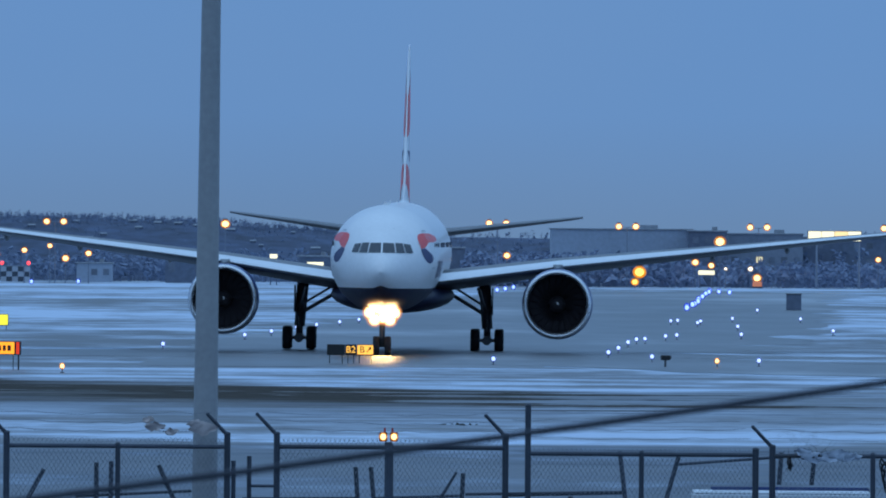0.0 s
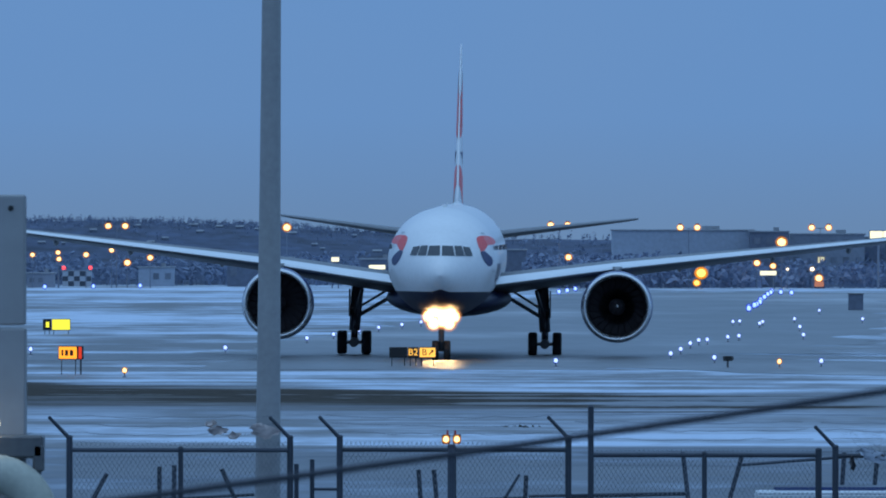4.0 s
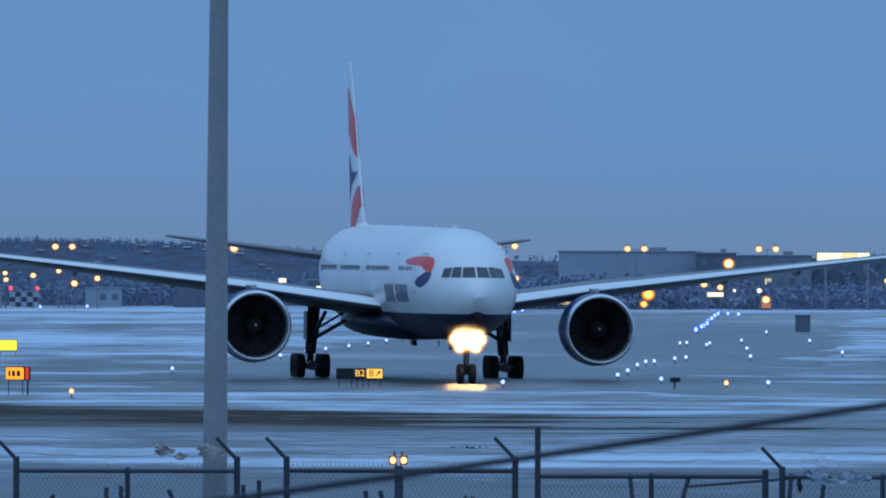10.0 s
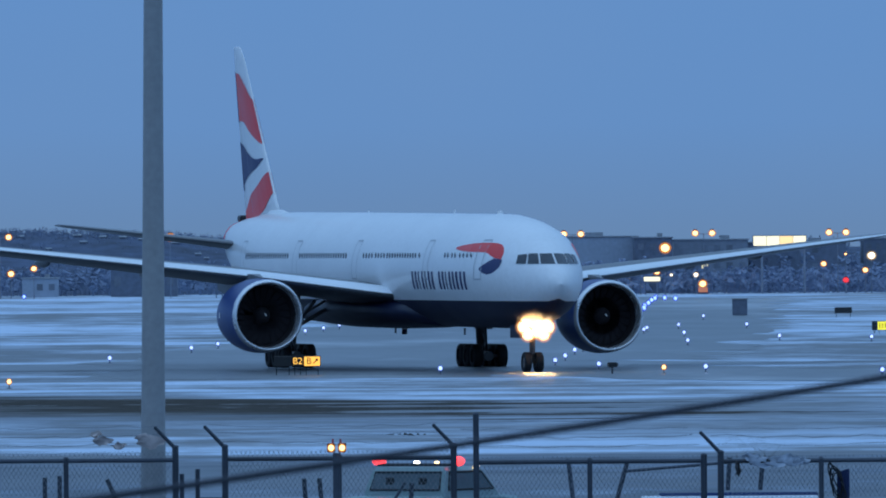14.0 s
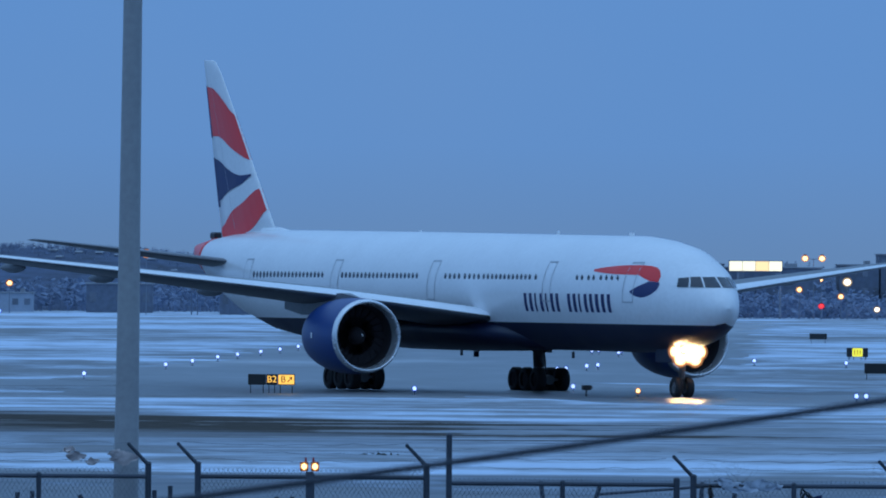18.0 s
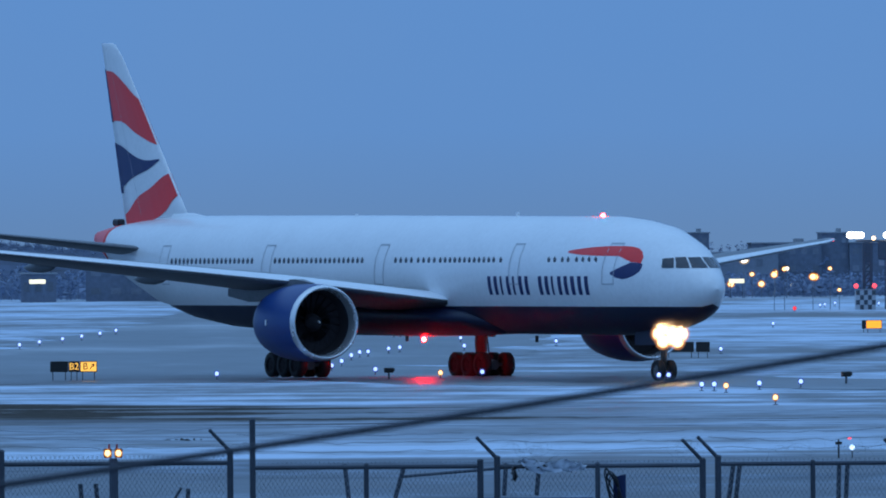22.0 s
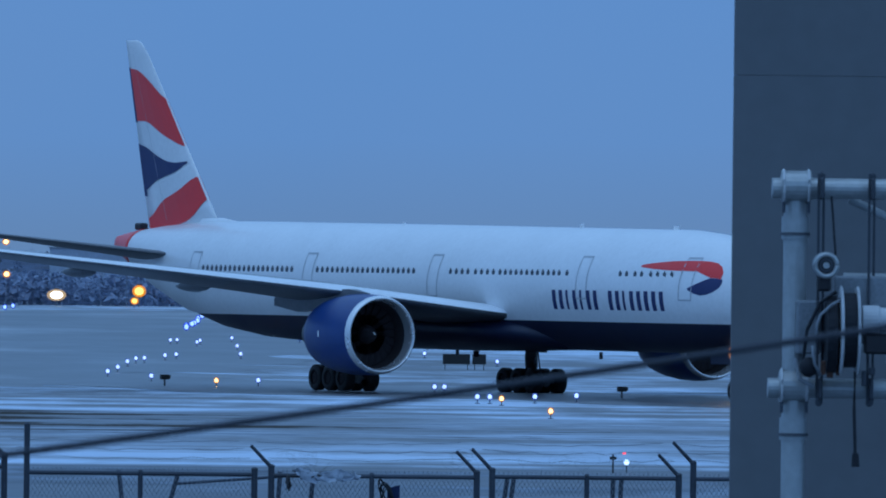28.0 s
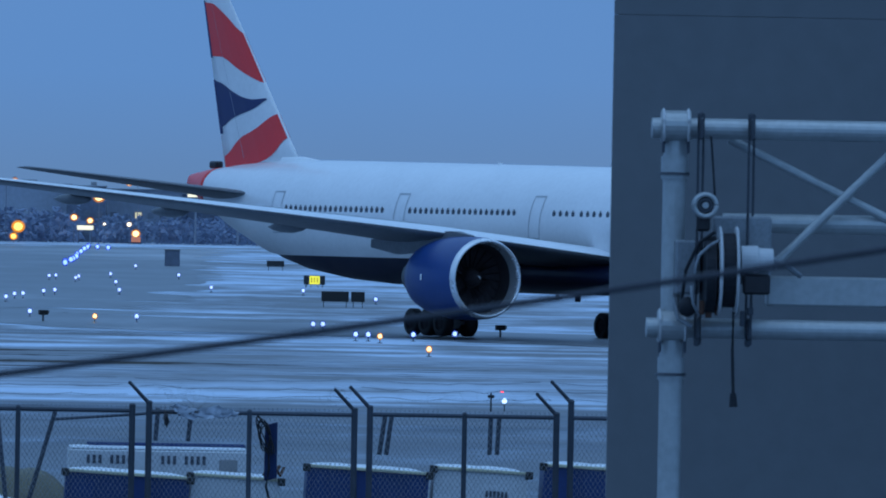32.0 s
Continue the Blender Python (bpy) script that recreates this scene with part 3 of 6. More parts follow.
for side in (-1, 1):
    bm = bmesh.new()
    rings = [foil_ring(bm, le, ch, th, lambda x, t, y=y, z=z: (x, side * y, z + t)) for y, le, ch, z, th in zip(W_Y, W_LE, W_CH, W_Z, TH)]
    wing = part("wing", skin(bm, rings), WINGGREY, plane, "grey swept wing", True)
    # bright leading edge, upper side only, shaped as the sky-lit band
    bm = bmesh.new()
    rings = []
    for y, le, ch, z, th in zip(W_Y, W_LE, W_CH, W_Z, TH):
        pts = [(-0.002, 0.02), (0.004, 0.16), (0.014, 0.3), (0.05, 0.5), (0.11, 0.68)]
        rings.append([bm.verts.new((le - ch * c + 0.012, side * y, z + th * ch * 0.52 * t + (0.01 if t > 0 else -0.01))) for c, t in pts])
    part("slat", skin(bm, rings, closed=False), SLATWHITE, wing, "pale leading edge slat", True)
    for y in (13.2, 18.6, 23.0):
        bm = bmesh.new()
        le, ch, z = (float(np.interp(y, W_Y, v)) for v in (W_LE, W_CH, W_Z))
        lathe(bm, [(0, 0.02), (-0.5, 0.14), (-1.4, 0.22), (-2.6, 0.2), (-3.4, 0.12), (-3.9, 0.02)], 12, Matrix.Translation((le - ch * 0.62, side * y, z - 0.28)) @ Matrix.Diagonal((1, 0.8, 1.3, 1)), True)
        part("flap_fairing", bm, WINGGREY, wing, "grey flap track fairing", True)
    bm = bmesh.new()
    ball(bm, -9.9, side * 32.3, 7.45, 0.1)
    part("tip_lamp", bm, REDLAMP if side == 1 else WHITELAMP, wing)
    # tailplane
    bm = bmesh.new()
    rings = [foil_ring(bm, le, ch, 0.07, lambda x, t, y=y, z=z: (x, side * y, z + t)) for y, le, ch, z in ((0.9, -24.6, 8.2, 6.7), (3.0, -26.4, 6.9, 6.98), (6.5, -29.4, 4.9, 7.42), (10.0, -32.3, 2.9, 7.85), (10.77, -33.4, 1.9, 7.95))]
    part("tailplane", skin(bm, rings), WINGGREY, plane, "grey tailplane", True)

# wing root fairing
bm = bmesh.new()
rings = []
for x, w, z0, z1 in ((15.5, 1.6, 2.42, 3.6), (13.5, 2.7, 2.33, 4.0), (10, 3.35, 2.25, 4.3), (4, 3.6, 2.2, 4.4), (-3, 3.5, 2.22, 4.3), (-7, 3.0, 2.32, 4.0), (-10, 2.0, 2.5, 3.4)):
    rings.append([bm.verts.new((x, w * math.cos(2 * math.pi * k / 28), (z0 + z1) / 2 + (z1 - z0) / 2 * math.sin(2 * math.pi * k / 28))) for k in range(28)])
part("wing_fairing", skin(bm, rings), NAVY, plane, "navy wing root fairing", True)

# fin
F_Z0, F_Z1 = 8.1, 18.35


def fin_edge(z):
    """Leading and trailing station of the fin at a height."""
    u = (z - F_Z0) / (F_Z1 - F_Z0)
    return -24.0 - 9.7 * u, -32.4 - 3.2 * u


def fin_half(c, z):
    le, te = fin_edge(z)
    return 0.068 * (le - te) * 0.5 * float(np.interp(c, [f[0] for f in FOIL], [f[1] for f in FOIL]))


bm = bmesh.new()
rings = []
for z in (7.9, 9.5, 12, 15, 17.6, 18.25, 18.35):
    le, te = fin_edge(z)
    cut = 0.0 if z < 18 else (0.25 if z < 18.3 else 0.6)
    rings.append(foil_ring(bm, le - cut, le - te - cut, 0.068, lambda x, t, z=z: (x, t, z)))
fin = part("fin", skin(bm, rings), WHITE, plane, "white fin with red and navy waves", True)
bm = bmesh.new()
rings = []
for x, z, r in ((-21.8, 8.66, 0.05), (-22.8, 8.74, 0.18), (-23.9, 8.86, 0.3), (-26, 8.9, 0.4)):
    rings.append([bm.verts.new((x, r * math.cos(a), 8.4 + (z - 8.4) * max(0.0, math.sin(a)))) for a in [math.pi * k / 10 for k in range(11)]])
part("dorsal_fillet", skin(bm, rings, closed=False), WHITE, fin, "", True)


def fin_patch(lower, upper, side, steps=28, off=0.02):
    """A wave band on the fin; lower and upper give heights against the share of the chord from the trailing edge."""
    bm_ = bmesh.new()
    grid = []
    lo_c, lo_z, up_c, up_z = [p[0] for p in lower], [p[1] for p in lower], [p[0] for p in upper], [p[1] for p in upper]
    c0, c1 = max(lo_c[0], up_c[0]), min(lo_c[-1], up_c[-1])
    for i in range(steps + 1):
        c = c0 + (c1 - c0) * i / steps
        a, b = (sum(float(np.interp(min(c1, max(c0, c + d)), q_c, q_z)) for d in (-0.1, -0.05, 0, 0.05, 0.1)) / 5 for q_c, q_z in ((lo_c, lo_z), (up_c, up_z)))
        col = []
        for k in range(5):
            z = a + (b - a) * k / 4
            le, te = fin_edge(z)
            col.append(bm_.verts.new((te + (le - te) * c, side * (fin_half(1 - c, z) + off), z)))
        grid.append(col)
    for a, b in zip(grid, grid[1:]):
        for k in range(4):
            bm_.faces.new((a[k], b[k], b[k + 1], a[k + 1]))
    return bm_


for side in (-1, 1):
    part("red_wave", fin_patch(((0.02, 14.03), (0.35, 14.0), (0.6, 13.35), (0.8, 12.95), (0.985, 12.6)), ((0.02, 16.84), (0.4, 16.75), (0.7, 16.2), (0.985, 15.1)), side), RED, fin, "red wave")
    part("navy_wave", fin_patch(((0.02, 10.2), (0.2, 10.75), (0.45, 11.06), (0.7, 11.33), (0.92, 11.84)), ((0.02, 12.73), (0.15, 12.72), (0.4, 12.08), (0.65, 11.75), (0.92, 11.87)), side), FINBLUE, fin, "navy wave")
    part("red_wave", fin_patch(((0.02, 8.25), (0.4, 8.4), (0.65, 8.7), (0.8, 9.2), (0.985, 9.95)), ((0.02, 8.7), (0.28, 9.75), (0.6, 10.25), (0.85, 10.85), (0.985, 11.1)), side), RED, fin, "red wave")

    for z0, z1 in ((13.95, 16.9), (10.0, 12.8)):
        part("trailing_edge", fin_patch(((0.0, z0), (0.05, z0)), ((0.0, z1), (0.05, z1)), side, 2, 0.026), FINBLUE, fin, "navy edge of the rudder")
    part("rudder_gap", fin_patch(((0.31, 8.75), (0.315, 8.75)), ((0.31, 18.1), (0.315, 18.1)), side, 1, 0.03), OUTLINE, fin, "thin rudder hinge line")

# engines
for side in (-1, 1):
    bm = bmesh.new()
    m = Matrix.Translation((0, side * 9.64, 2.92))
    lathe(bm, [(11.38, 1.98), (11.0, 2.01), (10.6, 2.03), (9.6, 2.05), (8.7, 2.02), (7.6, 1.9), (6.8, 1.75), (6.35, 1.63), (6.32, 1.55), (6.9, 1.45)], 40, m)
    cowl = part("engine_cowl", bm, COWL, plane, "blue engine cowl", True)
    bm = bmesh.new()
    lathe(bm, [(11.38, 1.985), (11.5, 1.95), (11.63, 1.91), (11.70, 1.85), (11.66, 1.79), (11.4, 1.73), (10.9, 1.70)], 40, m)
    part("inlet_lip", bm, SILVER, cowl, "bright metal inlet lip", True)
    bm = bmesh.new()
    lathe(bm, [(10.9, 1.70), (10.4, 1.65), (10.05, 1.62), (9.92, 1.62), (9.90, 0.0)], 40, m)
    part("inlet_duct", bm, FANDARK, cowl, "dark inlet duct", True)
    blade = None
    for k in range(22):
        mb = m @ Matrix.Translation((10.05, 0, 0)) @ Matrix.Rotation(2 * math.pi * k / 22, 4, "X")
        if blade is None:
            bm = bmesh.new()
            bm.faces.new([bm.verts.new(p) for p in ((0.06, -0.06, 0.45), (-0.06, 0.06, 0.45), (-0.03, 0.2, 1.05), (0.02, 0.36, 1.58), (0.07, -0.04, 1.58), (0.08, -0.08, 1.0))])
            bmesh.ops.solidify(bm, geom=bm.faces[:], thickness=0.02)
            blade = part("fan_blade", bm, FANDARK, cowl)
            blade.matrix_basis = mb
        else:
            share("fan_blade", blade, cowl, mb)
    bm = bmesh.new()
    lathe(bm, [(9.9, 0.52), (10.3, 0.42), (10.65, 0.26), (10.85, 0.03)], 20, m, True)
    part("spinner", bm, FANDARK, cowl, "", True)
    bm = bmesh.new()
    tube(bm, [m @ Vector((10.86 - 0.3 * u, (0.05 + 0.16 * u) * math.cos(5 * u), (0.05 + 0.16 * u) * math.sin(5 * u))) for u in (0, 0.25, 0.5, 0.75, 1.0)], 0.04, 5)
    part("spinner_swirl", bm, WHITE, cowl, "white swirl mark")
    bm = bmesh.new()
    lathe(bm, [(6.4, 1.2), (5.4, 1.02), (4.5, 0.75), (4.45, 0.6), (3.8, 0.35), (3.4, 0.05)], 24, m, True)
    part("core_nozzle", bm, DARKMETAL, cowl, "steel core nozzle", True)
    bm = bmesh.new()
    rings = []
    for x, w, z0, z1 in ((10.2, 0.06, 4.75, 5.0), (8.5, 0.26, 4.3, 5.2), (6.0, 0.3, 4.2, 5.15), (3.0, 0.24, 4.0, 4.9), (0.2, 0.08, 4.3, 4.7)):
        rings.append([bm.verts.new((x, side * 9.64 + dy * w, z)) for dy, z in ((-1, z0), (1, z0), (1, z1), (-1, z1))])
    part("pylon", skin(bm, rings), WINGGREY, cowl, "grey engine pylon")
    bm = bmesh.new()
    box(bm, 8.7, side * 9.64 - 2.05, 2.92, 0.12, 0.03, 0.3)
    part("mark", bm, WHITE, cowl, "small white mark")

# landing gear
WHEELS = []


def wheel(parent, x, y, z, r, w):
    bm_ = bmesh.new()
    mm = Matrix.Rotation(math.pi / 2, 4, "Z")
    lathe(bm_, [(-w / 2, r * 0.58), (-w / 2, r * 0.9), (-w * 0.36, r), (w * 0.36, r), (w / 2, r * 0.9), (w / 2, r * 0.58)], 24, mm)
    t_ = part("wheel", bm_, BLACKRUB, parent, "black tyre", True)
    t_.location = (x, y, z)
    bm_ = bmesh.new()
    lathe(bm_, [(-w * 0.42, 0.02), (-w * 0.42, r * 0.3), (-w * 0.3, r * 0.45), (-w * 0.4, r * 0.6), (w * 0.4, r * 0.6), (w * 0.3, r * 0.45), (w * 0.42, r * 0.3), (w * 0.42, 0.02)], 16, mm)
    for k in range(6):
        a = k * math.pi / 3
        box(bm_, 0, 0, 0, 0.06, w * 0.8, 0.06, Matrix.Translation((r * 0.36 * math.cos(a), 0, r * 0.36 * math.sin(a))))
    part("rim", bm_, STEEL if r < 0.6 else FANDARK, t_, "metal rim")
    WHEELS.append((t_, r))
    return t_


for side in (-1, 1):
    bm = bmesh.new()
    rod(bm, (0, side * 5.49, 1.35), (0.1, side * 5.3, 4.2), 0.31, 0.36, 14)
    rod(bm, (0, side * 5.49, 0.75), (0, side * 5.49, 1.9), 0.2, None, 12)
    rod(bm, (0.34, side * 5.49, 0.95), (0.42, side * 5.49, 1.5), 0.07, None, 8)
    rod(bm, (0.42, side * 5.49, 1.5), (0.2, side * 5.45, 2.1), 0.07, None, 8)
    gear = part("main_strut", bm, STEEL, plane, "steel main gear strut", True)
    bm = bmesh.new()
    rod(bm, (0, side * 5.45, 2.1), (0.2, side * 2.9, 3.6), 0.11)
    rod(bm, (0.1, side * 5.4, 2.6), (0.2, side * 3.6, 3.7), 0.07)
    part("side_brace", bm, STEEL, gear)
    bm = bmesh.new()
    rod(bm, (0, side * 5.45, 2.1), (3.4, side * 5.0, 3.7), 0.11)
    part("drag_brace", bm, STEEL, gear)
    bm = bmesh.new()
    rod(bm, (-1.55, side * 5.49, 0.70), (1.55, side * 5.49, 0.66), 0.27, None, 12)
    for ax in (-1.47, 0, 1.47):
        rod(bm, (ax, side * 5.49 - 0.75, 0.67), (ax, side * 5.49 + 0.75, 0.67), 0.09)
    part("bogie_beam", bm, STEEL, gear)
    bm = bmesh.new()
    box(bm, 0.1, side * 5.78, 2.95, 1.9, 0.07, 1.6, None, 0.03)
    rod(bm, (0.3, side * 5.45, 2.6), (0.3, side * 5.78, 2.6), 0.05, None, 8)
    rod(bm, (-0.3, side * 5.42, 3.2), (-0.3, side * 5.78, 3.2), 0.05, None, 8)
    part("gear_door", bm, WINGGREY, gear)
    bm = bmesh.new()
    box(bm, 1.25, side * 5.2, 2.75, 0.95, 0.06, 0.75, None, 0.03)
    rod(bm, (0.2, side * 5.4, 2.7), (1.0, side * 5.22, 2.8), 0.05, None, 8)
    part("gear_door", bm, WINGGREY, gear)
    bm = bmesh.new()
    tube(bm, [(-0.36, side * 5.4, 2.6), (-0.5, side * 5.38, 1.9), (-0.42, side * 5.4, 1.35), (-0.75, side * 5.45, 0.98)], 0.05, 6)
    tube(bm, [(0.36, side * 5.6, 2.4), (0.52, side * 5.62, 1.7), (0.8, side * 5.55, 1.1)], 0.04, 6)
    part("brake_hose", bm, CABLE, gear, "black brake hoses")
    for ax in (-1.47, 0, 1.47):
        for dy in (-0.70, 0.70):
            wheel(gear, ax, side * 5.49 + dy, 0.67, 0.67, 0.50)
bm = bmesh.new()
rod(bm, (31.15, 0, 0.55), (31.0, 0, 3.3), 0.15, 0.19, 12)
rod(bm, (31.15, -0.5, 0.55), (31.15, 0.5, 0.55), 0.08)
nose_gear = part("nose_strut", bm, STEEL, plane, "steel nose gear strut", True)
bm = bmesh.new()
rod(bm, (31.1, 0, 1.6), (29.2, 0, 3.0), 0.09)
rod(bm, (31.35, 0, 1.0), (31.45, 0, 1.7), 0.06)
part("drag_brace", bm, STEEL, nose_gear)
for dy in (-0.33, 0.33):
    wheel(nose_gear, 31.15, dy, 0.54, 0.54, 0.36)
for side in (-1, 1):
    bm = bmesh.new()
    box(bm, 30.6, side * 0.75, 2.3, 2.4, 0.05, 0.95, None, 0.02)
    part("nose_gear_door", bm, NAVY, plane, "navy nose gear door")
for y, z in ((-0.66, 2.42), (0.66, 2.42), (-0.42, 2.05), (0.42, 2.05), (-0.18, 2.62), (0.24, 2.48), (0.06, 2.18)):
    bm = bmesh.new()
    lathe(bm, [(30.75, 0.04), (31.1, 0.05), (31.2, 0.19), (31.4, 0.24)], 18, Matrix.Translation((0.4, y, z)))
    hood = part("lamp_hood", bm, STEEL, nose_gear)
    # the rim emits by itself, standing for lamp light on the reflector
    bm = bmesh.new()
    lathe(bm, [(31.385, 0.235), (31.40, 0.18)], 18, Matrix.Translation((0.4, y, z)))
    part("reflector_rim", bm, LANDRIM, hood, "reflector rim given an amber glow")
    bm = bmesh.new()
    lathe(bm, [(31.40, 0.18), (31.44, 0.13), (31.46, 0.01)], 18, Matrix.Translation((0.4, y, z)), True)
    part("landing_lamp", bm, LANDING, hood, "bright landing lamp")
    # added glowing shells: glare given a shape, also warming belly and ground
    bm = bmesh.new()
    ball(bm, 31.82, y, z, 0.34, 0.5, 1.0, 1.0, 20, 12)
    part("glare_inner", bm, GLAREINNER, hood, "glowing shell standing for the lamp's glare", True)
    bm = bmesh.new()
    ball(bm, 31.82, y, z, 0.47, 0.5, 1.0, 1.0, 20, 12)
    part("glare_outer", bm, GLAREOUTER, hood, "faint outer shell standing for the lamp's glare", True)
# anti-collision beacons: a red lamp under a cap; an added sleeve slides into the hull for each flash
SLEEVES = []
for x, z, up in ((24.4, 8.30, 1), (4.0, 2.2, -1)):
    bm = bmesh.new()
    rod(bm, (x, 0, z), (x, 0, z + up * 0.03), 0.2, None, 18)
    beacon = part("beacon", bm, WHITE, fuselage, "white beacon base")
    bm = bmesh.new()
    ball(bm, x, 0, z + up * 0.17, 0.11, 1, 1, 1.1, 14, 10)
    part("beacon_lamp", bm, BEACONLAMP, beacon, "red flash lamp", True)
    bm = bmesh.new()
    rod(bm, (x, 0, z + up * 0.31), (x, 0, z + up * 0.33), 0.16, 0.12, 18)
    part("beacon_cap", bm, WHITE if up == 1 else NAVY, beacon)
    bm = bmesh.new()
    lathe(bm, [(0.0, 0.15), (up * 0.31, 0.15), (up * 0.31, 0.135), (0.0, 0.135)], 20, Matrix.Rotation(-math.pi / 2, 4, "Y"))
    sleeve = part("added_flash_sleeve", bm, WHITE if up == 1 else NAVY, plane, "added sleeve that hides a beacon lamp between flashes", True)
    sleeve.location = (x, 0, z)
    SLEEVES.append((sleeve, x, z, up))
for x in (14.8, -4.0):
    bm = bmesh.new()
    box(bm, x, 0, 8.62, 0.3, 0.05, 0.22)
    part("blade_antenna", bm, WHITE, fuselage)
for x in (2.0, 17.0):
    bm = bmesh.new()
    box(bm, x, 0, 2.1, 0.3, 0.04, 0.35)
    part("blade_antenna", bm, DARKMETAL, fuselage)

# ---- paved taxiways ----
def strip(points, half, z):
    """A paved strip of the given half width along points, with ragged snowy edges."""
    bm_ = bmesh.new()
    fine = []
    for p, q in zip(points, points[1:]):
        p, q = Vector(p), Vector(q)
        k = max(1, int((q - p).length / 5))
        fine += [p.lerp(q, i / k) for i in range(k)]
    fine.append(Vector(points[-1]))
    rows_ = []
    for i, p in enumerate(fine):
        a, b = fine[max(0, i - 2)], fine[min(len(fine) - 1, i + 2)]
        d = (b - a).normalized()
        nrm = Vector((-d.y, d.x))
        row = []
        for k in (-1, -0.33, 0.33, 1):
            jag = 0.0 if abs(k) < 1 else 5.0 * noise.noise((p.x * 0.05, p.y * 0.05, k * 7)) + 2.5 * noise.noise((p.x * 0.2, p.y * 0.2, k * 9))
            row.append(bm_.verts.new((*(p + nrm * (half * k + jag * k)), z)))
        rows_.append(row)
    for a, b in zip(rows_, rows_[1:]):
        for k in range(3):
            bm_.faces.new((a[k], b[k], b[k + 1], a[k + 1]))
    return bm_


for pts, half, z in ((((4, 790), (10, 900), (17, 1050), (25, 1300), (32, 1500)), 17, 0.009), (((-2, 700), (-1, 760), (0, 850), (6, 1000), (14, 1220), (24, 1500)), 12, 0.012), (((-1, 800), (2, 760), (12, 725), (30, 688), (60, 630), (110, 530), (170, 410)), 13, 0.02), (((-260, 764), (-60, 766), (4, 770), (20, 776)), 20, 0.006)):
    tagged(part("taxiway", strip(pts, half, z), ASPHALT), "wet grey taxiway with thin drifted snow", "taxiway", kind="structure")


# ---- airfield lamps ----
def edge_lamp(x, y, glow_mat, label, group, r=0.15):
    ob = thing("edge_lamp", label, "airfield lamp", pose(x, y, 0), group)
    bm_ = bmesh.new()
    rod(bm_, (0, 0, 0), (0, 0, 0.28), 0.025, None, 8)
    rod(bm_, (0, 0, 0), (0, 0, 0.03), 0.12, None, 10)
    part("stem", bm_, GALV, ob)
    bm_ = bmesh.new()
    rod(bm_, (0, 0, 0.18), (0, 0, 0.25), 0.05, None, 10)
    part("collar", bm_, GALV, ob)
    lamp("globe", 0, 0, 0.33, r, glow_mat, ob, "glowing globe", 1, 1, 1.15)
    return ob


first = edge_lamp(-24.6, 778.7, BLUELAMP, "blue taxiway edge lamp on a short stem", "taxiway edge lamps", 0.155)
BLUE_AT = ((-13.6, 789), (-9.6, 856), (-8.2, 886), (-6.8, 920), (-5.6, 945), (-4.1, 972), (-2.8, 998), (-1.5, 1027), (-0.3, 1058), (5.1, 715), (11.8, 756), (12.8, 783), (14.0, 821), (14.9, 843), (15.5, 847), (13.8, 733), (17.2, 868), (18.1, 877), (20.3, 1005), (20.9, 1010), (22.5, 1005), (21.9, 988))
BLUE_MORE = ((25.6, 1035), (24.0, 955), (22.5, 886), (30.2, 1137), (30.8, 1035), (29.6, 920), (19.1, 715), (27.5, 692), (28.0, 692), (27.8, 648), (28.4, 648), (30.7, 651), (33.0, 657), (52.3, 1085), (35.3, 906), (37.6, 848), (70.3, 1360), (71.4, 1372), (73.9, 1400), (77.7, 1387), (79.7, 1351))
BLUE_FAR = ((25.3, 1184), (26.4, 1212), (26.9, 1226), (28.0, 1262), (28.9, 1300), (30.4, 1350), (32.0, 1406), (33.1, 1440), (33.8, 1466), (34.4, 1450), (35.2, 1436), (10.7, 1453), (11.8, 1480), (13.0, 1517), (-47.6, 1558), (-42.4, 1572), (-37.3, 1586))
for x, y in BLUE_AT + BLUE_MORE:
    copy_thing(first, pose(x, y, 0))
far_first = edge_lamp(24.9, 1165, BLUEFAR, "blue taxiway edge lamp on a short stem", "taxiway edge lamps", 0.27)
for x, y in BLUE_FAR:
    copy_thing(far_first, pose(x, y, 0))
amber = edge_lamp(16.81, 711.5, AMBERLAMP, "amber airfield lamp on a short stem", "amber airfield lamps", 0.145)
for x, y in ((28.65, 641), (28.7, 593.7), (-16.4, 665)):
    copy_thing(amber, pose(x, y, 0))
edge_lamp(64.8, 1301, REDLAMP, "small red airfield lamp on a short stem", "red airfield lamps", 0.2)


# ---- airfield signs ----
def letters(text, size, material, parent, m, label=""):
    cu = bpy.data.curves.new("letters", "FONT")
    cu.body, cu.size, cu.align_x, cu.align_y, cu.extrude = text, size, "CENTER", "CENTER", 0.004
    tmp = bpy.data.objects.new("letters", cu)
    scene.collection.objects.link(tmp)
    bpy.context.view_layer.update()
    me = bpy.data.meshes.new_from_object(tmp)
    bpy.data.objects.remove(tmp)
    me.materials.append(material)
    ob = new("lettering", me)
    ob.parent, ob.matrix_basis = parent, m
    if label:
        ob["label"] = label
    return ob


